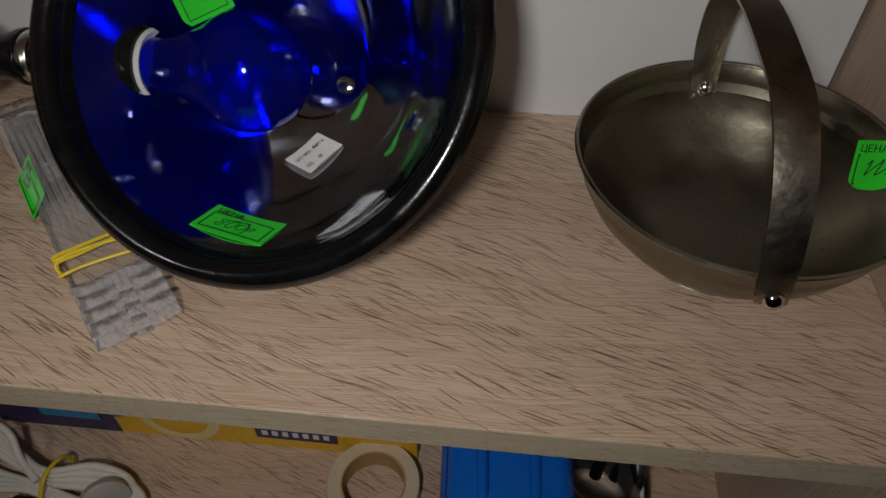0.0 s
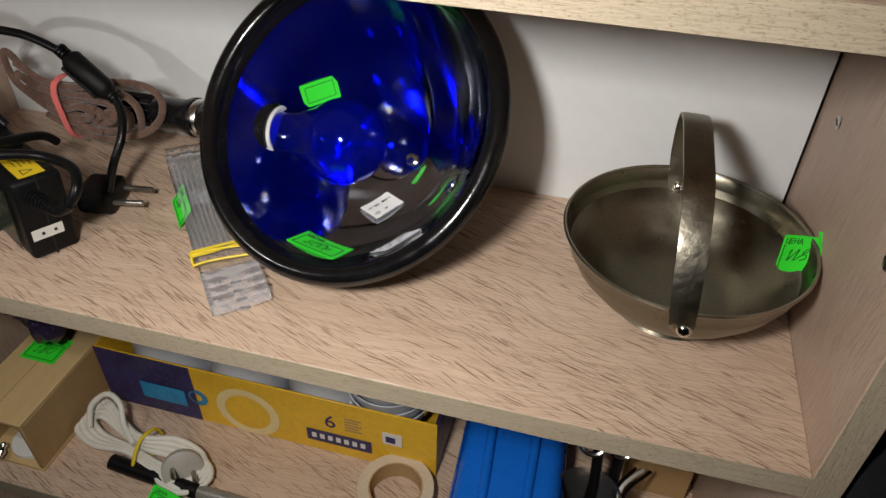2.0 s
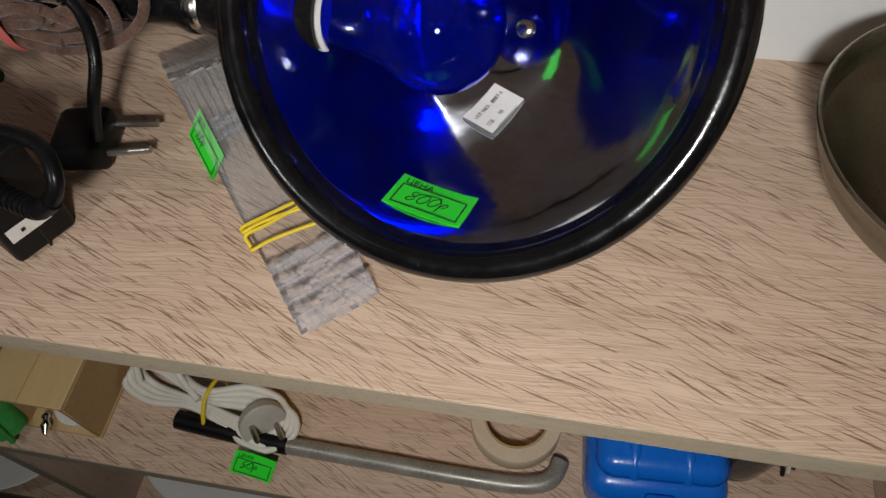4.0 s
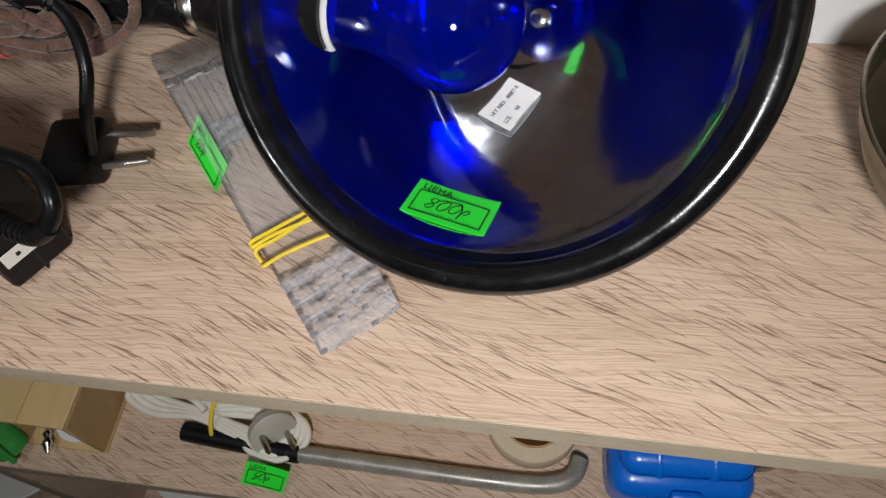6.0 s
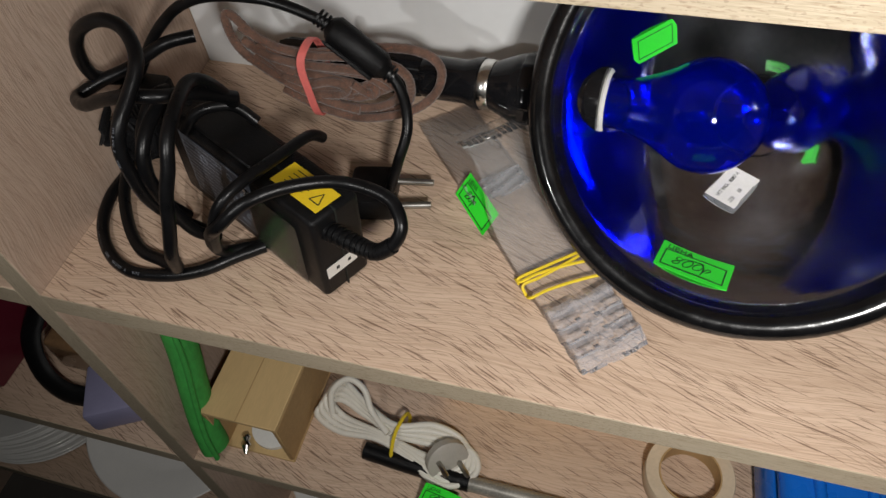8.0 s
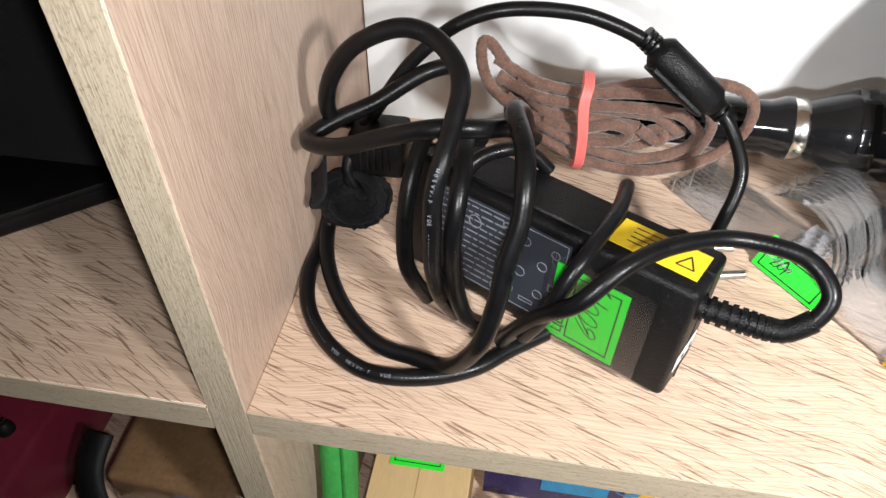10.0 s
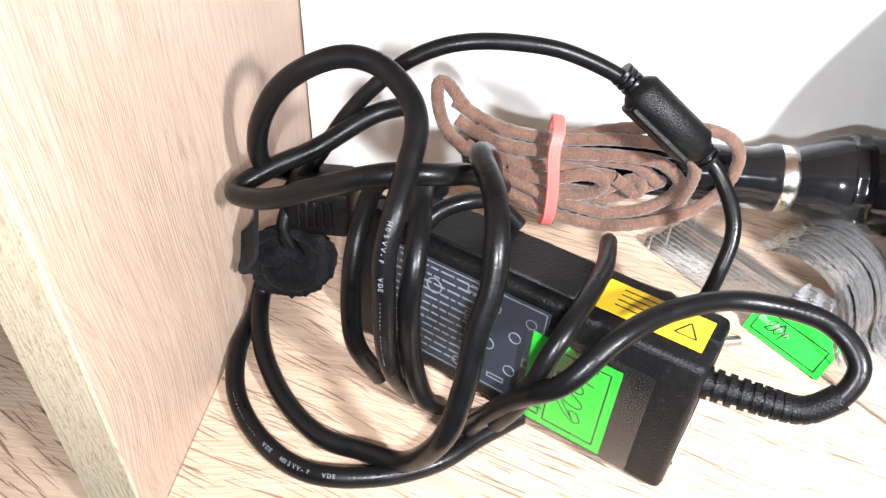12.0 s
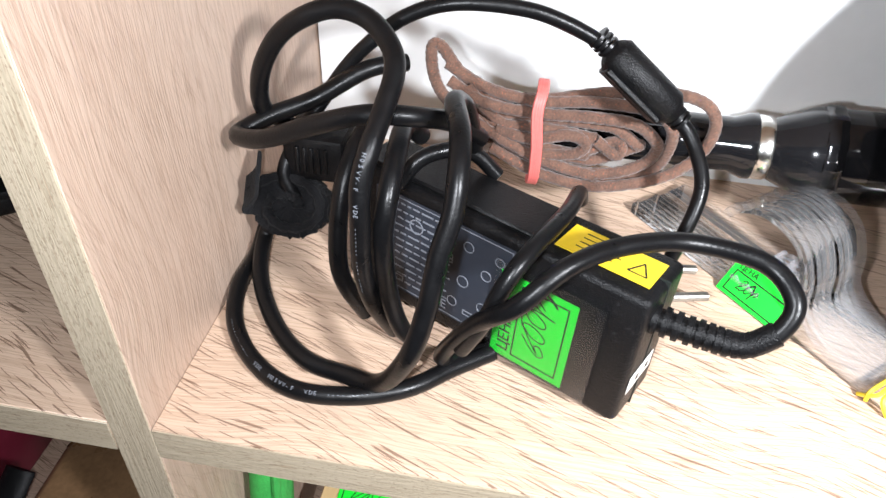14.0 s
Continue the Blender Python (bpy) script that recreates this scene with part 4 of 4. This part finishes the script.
part("picture_mark", box((0.281, 0.034, 0.0002), (0.299, 0.050, 0.0005), 0.0001, front), PAPER, carton)
part("picture_mark", box((0.284, 0.037, 0.0006), (0.293, 0.045, 0.0008), 0.0001, front), BOX_NAVY, carton)
tumbler = thing("glass_tumbler", "white opal glass tumbler upside down in the carton", "glass", "tumblers in the carton", at=(bx0 + 0.045, 0.162, Z + 0.0025))
part("wall", lathe([(0.040, 0.0), (0.0415, 0.002), (0.0395, 0.045), (0.037, 0.076), (0.0335, 0.0845), (0.028, 0.086), (0.026, 0.0845), (0.002, 0.084)], 48), GLASS_WHITE, tumbler)
for i in range(1, 3):
    copy_thing(tumbler, pose(bx0 + 0.045 + i * 0.083, 0.162, Z + 0.0025))
stack = thing("glass_bowls", "nested stack of clear white glass bowls in the carton", "glass bowls", at=(bx0 + 0.272, 0.160, Z + 0.0025))
for i in range(5):
    part("glass_bowl", lathe([(0.020, 0.012 * i), (0.024, 0.012 * i), (0.0385, 0.030 + 0.012 * i), (0.0405, 0.040 + 0.012 * i), (0.0395, 0.0405 + 0.012 * i), (0.036, 0.031 + 0.012 * i), (0.022, 0.003 + 0.012 * i), (0.001, 0.003 + 0.012 * i)], 40), GLASS_WHITE, stack)

case = thing("blue_plastic_case", "glossy blue moulded plastic case lying on the shelf", "plastic case")
cm = axes((0.488, 0.125, Z), (0.93, 0.05, 0.0), (0, 0, 1))
part("body", box((-0.046, -0.098, 0.0), (0.046, 0.08, 0.050), 0.014, cm, segments=4), BLUE, case)
part("lid", box((-0.042, -0.088, 0.046), (0.042, 0.078, 0.066), 0.012, cm, segments=4), BLUE, case)
for x in (-0.018, 0.016):
    part("rib", sweep([cm @ Vector((x, -0.086, 0.054)), cm @ Vector((x, -0.080, 0.061)), cm @ Vector((x, -0.060, 0.0655)), cm @ Vector((x * 1.1, 0.0, 0.068)), cm @ Vector((x * 1.2, 0.06, 0.067))], 0.0042, 10, 6), BLUE, case, "raised moulded rib")
part("catch", box((-0.010, -0.101, 0.030), (0.010, -0.094, 0.050), 0.003, cm, segments=2), BLUE, case)

tools = thing("pliers", "black-handled pliers with steel jaws leaning in a glass", "pliers")
for dx in (0.0, 0.014):
    part("handle", sweep([(0.556 + dx, 0.104, Z + 0.010), (0.558 + dx, 0.110, Z + 0.045), (0.556 + dx * 1.2, 0.116, Z + 0.078)], 0.0046, 10, 5), PLASTIC, tools)
part("finger_ring", ring(0.010, 0.0022, 28, 8, axes((0.551, 0.118, Z + 0.087), (1, 0, 0), (0.1, -0.8, 0.6))), CHROME, tools, "bright finger ring")
part("finger_ring", ring(0.008, 0.002, 28, 8, axes((0.573, 0.118, Z + 0.087), (1, 0, 0), (0.1, -0.8, 0.6))), CHROME, tools)
jar = thing("glass_jar", "small clear drinking glass on the shelf", "glass", at=(0.553, 0.085, Z))
part("wall", lathe([(0.020, 0.0), (0.024, 0.001), (0.027, 0.062), (0.0262, 0.0625), (0.0232, 0.004), (0.001, 0.004)], 40), CLEAR, jar)
wires = thing("wire_bundle", "bundle of grey and black wire ends", "wires")
for i in range(3):
    part("wire", sweep([(0.585 + 0.004 * i, 0.070 + 0.003 * (i % 3), Z + 0.004), (0.580 + 0.003 * i, 0.085, Z + 0.035), (0.574 + 0.004 * i, 0.10, Z + 0.055 + 0.004 * (i % 2)), (0.590 + 0.006 * i, 0.130, Z + 0.05)], 0.0016, 8, 6), WHITE_CORD if i % 2 else RUBBER, wires)
carton2 = thing("brown_carton", "brown cardboard box at the back of the shelf", "box")
part("body", box((0.585, 0.145, Z), (0.640, 0.208, Z + 0.12), 0.001), CARD, carton2)
part("flap", box((0.585, 0.1446, Z + 0.085), (0.640, 0.145, Z + 0.12), 0.0), CARD, carton2)

bag = thing("green_zip_pouch", "green woven zip pouch standing against the divider", "pouch")
part("body", sweep([(0.020, 0.012, Z + 0.013), (0.016, 0.020, Z + 0.040), (0.014, 0.032, Z + 0.075), (0.0135, 0.045, Z + 0.115), (0.0135, 0.055, Z + 0.160)], 0.0125, 14, 8, flat=0.8), GREEN_CLOTH, bag)
part("zip", sweep([(0.027, 0.002, Z + 0.014), (0.023, 0.009, Z + 0.043), (0.0205, 0.022, Z + 0.078), (0.0205, 0.035, Z + 0.118), (0.020, 0.045, Z + 0.163)], 0.0022, 8, 8), GREEN_CLOTH, bag, "raised green zip")
bags = thing("dark_film_bags", "crumpled dark purple plastic bags stuffed at the back", "plastic bags", kind="stuff")
bm = bmesh.new()
rnd = random.Random(9)
for i in range(26):
    bmesh.ops.create_icosphere(bm, subdivisions=2, radius=1.0, matrix=pose(rnd.uniform(0.035, 0.09), rnd.uniform(0.085, 0.185), Z + rnd.uniform(0.085, 0.165), rnd.uniform(0, 180), rnd.uniform(0, 180), 0) @ Matrix.Diagonal((0.024, 0.016, 0.010, 1)))
for v in bm.verts:
    v.co += Vector(noise.noise_vector(v.co * 110)) * 0.006
part("crumple", bm, DARK_CLOTH, bags, sharp=0.4)

# ---- compartments beyond the divider ----
radio = thing("red_control_box", "dark red electrical control box with a row of small black knobs", "control box")
part("body", box((-0.40, 0.018, Z), (-0.205, 0.195, Z + 0.070), 0.004, segments=2), CRIMSON, radio)
part("panel", box((-0.395, 0.0165, Z + 0.004), (-0.210, 0.0185, Z + 0.064), 0.0008), CRIMSON, radio)
for i in range(8):
    kn = part("knob", lathe([(0.0058, 0.0), (0.0058, 0.004), (0.0045, 0.007), (0.0030, 0.009), (0.0006, 0.0095)], 20, axes((-0.375 + 0.021 * i, 0.062, Z + 0.070), (1, 0, 0), (0, 0, 1))), PLASTIC, radio)
    part("pointer", box((-0.0004, 0.0, 0.0086), (0.0004, 0.0042, 0.0098), 0, pose(-0.375 + 0.021 * i, 0.062, Z + 0.070)), CHROME, kn)
pouch = thing("brown_package", "shiny brown wrapped package with a curled dark strap", "package")
bm = box((-0.165, 0.050, Z), (-0.045, 0.150, Z + 0.052), 0.008, segments=4)
for v in bm.verts:
    v.co += Vector(noise.noise_vector(v.co * 40)) * 0.006
part("wrap", bm, BROWN_FILM, pouch)
part("strap", sweep([(-0.170, 0.075, Z + 0.062), (-0.172, 0.052, Z + 0.045), (-0.160, 0.034, Z + 0.022), (-0.135, 0.026, Z + 0.010), (-0.105, 0.030, Z + 0.006)], 0.010, 12, 8, flat=0.4), PLASTIC, pouch, "wide dark curled strap")
part("buckle", lathe([(0.001, 0), (0.005, 0.001), (0.0045, 0.003), (0.001, 0.004)], 16, axes((-0.098, 0.044, Z + 0.030), (1, 0, 0), (0, -0.9, 0.4))), CHROME, pouch)
lil = thing("lilac_box", "small lilac-grey box with a green price sticker", "box")
lmx = axes((-0.078, 0.040, Z), (0.86, 0.45, 0), (0, 0, 1))
part("body", box((-0.034, -0.026, 0.0), (0.034, 0.026, 0.030), 0.004, lmx, segments=2), LILAC, lil)
price_tag(lil, lmx @ pose(0.012, 0.012, 0.0303, 0, 0, 0), "250", 0.034, 0.022)
black = thing("black_case", "flat black leather phone case lying on the shelf", "case")
bmx = axes((-0.165, 0.105, 0.0), (0.75, 0.65, 0), (0, 0, 1))
part("body", box((-0.055, -0.03, 0.0), (0.055, 0.03, 0.013), 0.004, bmx, segments=3), PLASTIC, black)
part("flap", box((-0.050, -0.0315, 0.010), (0.050, 0.02, 0.0155), 0.002, bmx, segments=2), PLASTIC, black)
part("stud", lathe([(0.001, 0), (0.003, 0.0004), (0.001, 0.0014)], 16, bmx @ pose(-0.052, -0.020, 0.0155)), CHROME, black)
dark = thing("black_bag", "black cloth bag at the back of the shelf", "bag")
bm = box((-0.34, 0.115, 0.0), (-0.05, 0.205, 0.17), 0.03, segments=5)
for v in bm.verts:
    v.co += Vector(noise.noise_vector(v.co * 22)) * 0.010
for v in bm.verts:
    v.co.z = max(v.co.z, 0.0)
part("body", bm, FUZZ, dark)
plate_profile = [(0.055, 0.0), (0.060, 0.001), (0.075, 0.006), (0.110, 0.016), (0.1115, 0.0175), (0.110, 0.0185), (0.074, 0.0085), (0.066, 0.0045), (0.001, 0.004)]
plate = thing("dinner_plate", "white porcelain plate in a stack on the low shelf", "plate", "stacked plates", at=(-0.355, 0.113, -0.5))
part("dish", lathe(plate_profile, 64), PLATE, plate)
for i in range(1, 12):
    copy_thing(plate, pose(-0.355 + 0.002 * math.sin(i * 2.3), 0.113 + 0.0008 * math.sin(i), -0.5 + 0.0068 * i))
plate2 = thing("serving_plate", "large white porcelain plate leaning on the low shelf", "plate", at=(-0.125, 0.1, -0.5))
part("dish", lathe([(r * 0.93, z) for r, z in plate_profile], 64, pose(0, -0.01, 0.086, 10, 0, 0)), PLATE, plate2)
part("stand", lathe([(0.06, 0.0), (0.066, 0.002), (0.05, 0.074), (0.045, 0.082)], 40), PLATE, plate2)
plate3 = thing("dinner_plate", "white porcelain plate in a stack on the low shelf", "plate", "stacked plates", at=(0.115, 0.112, -0.5))
part("dish", lathe(plate_profile, 64), PLATE, plate3)
for i in range(1, 10):
    copy_thing(plate3, pose(0.115 + 0.002 * math.sin(i * 1.7), 0.1125, -0.5 + 0.0068 * i))

# ---- beyond the end panel: dark stand with costume jewellery ----
stand = thing("jewellery_stand", "black velvet display stand hung with silvery bead chains", "jewellery stand")
part("bust", box((W + T + 0.004, -0.01, -0.9), (W + T + 0.42, 0.20, 0.02), 0.02, segments=3), FUZZ, stand)
rnd = random.Random(3)
for c in range(4):
    bm = bmesh.new()
    for i in range(20):
        a = i / 19
        p = Vector((W + T + 0.035 + 0.012 * c + 0.06 * a, -0.0165, -0.005 - 0.035 * c - 0.10 * math.sin(a * 2.6)))
        bmesh.ops.create_icosphere(bm, subdivisions=2, radius=0.0042 + 0.0012 * (i % 3), matrix=Matrix.Translation(p))
    part("bead_chain", bm, CHROME, stand, "silvery bead chain")
part("ribbon", sheet(0.03, 0.025, axes((W + T + 0.075, -0.0125, 0.0), (1, 0, 0.2), (0, -1, 0.1))), GREEN, stand, "green sticker")
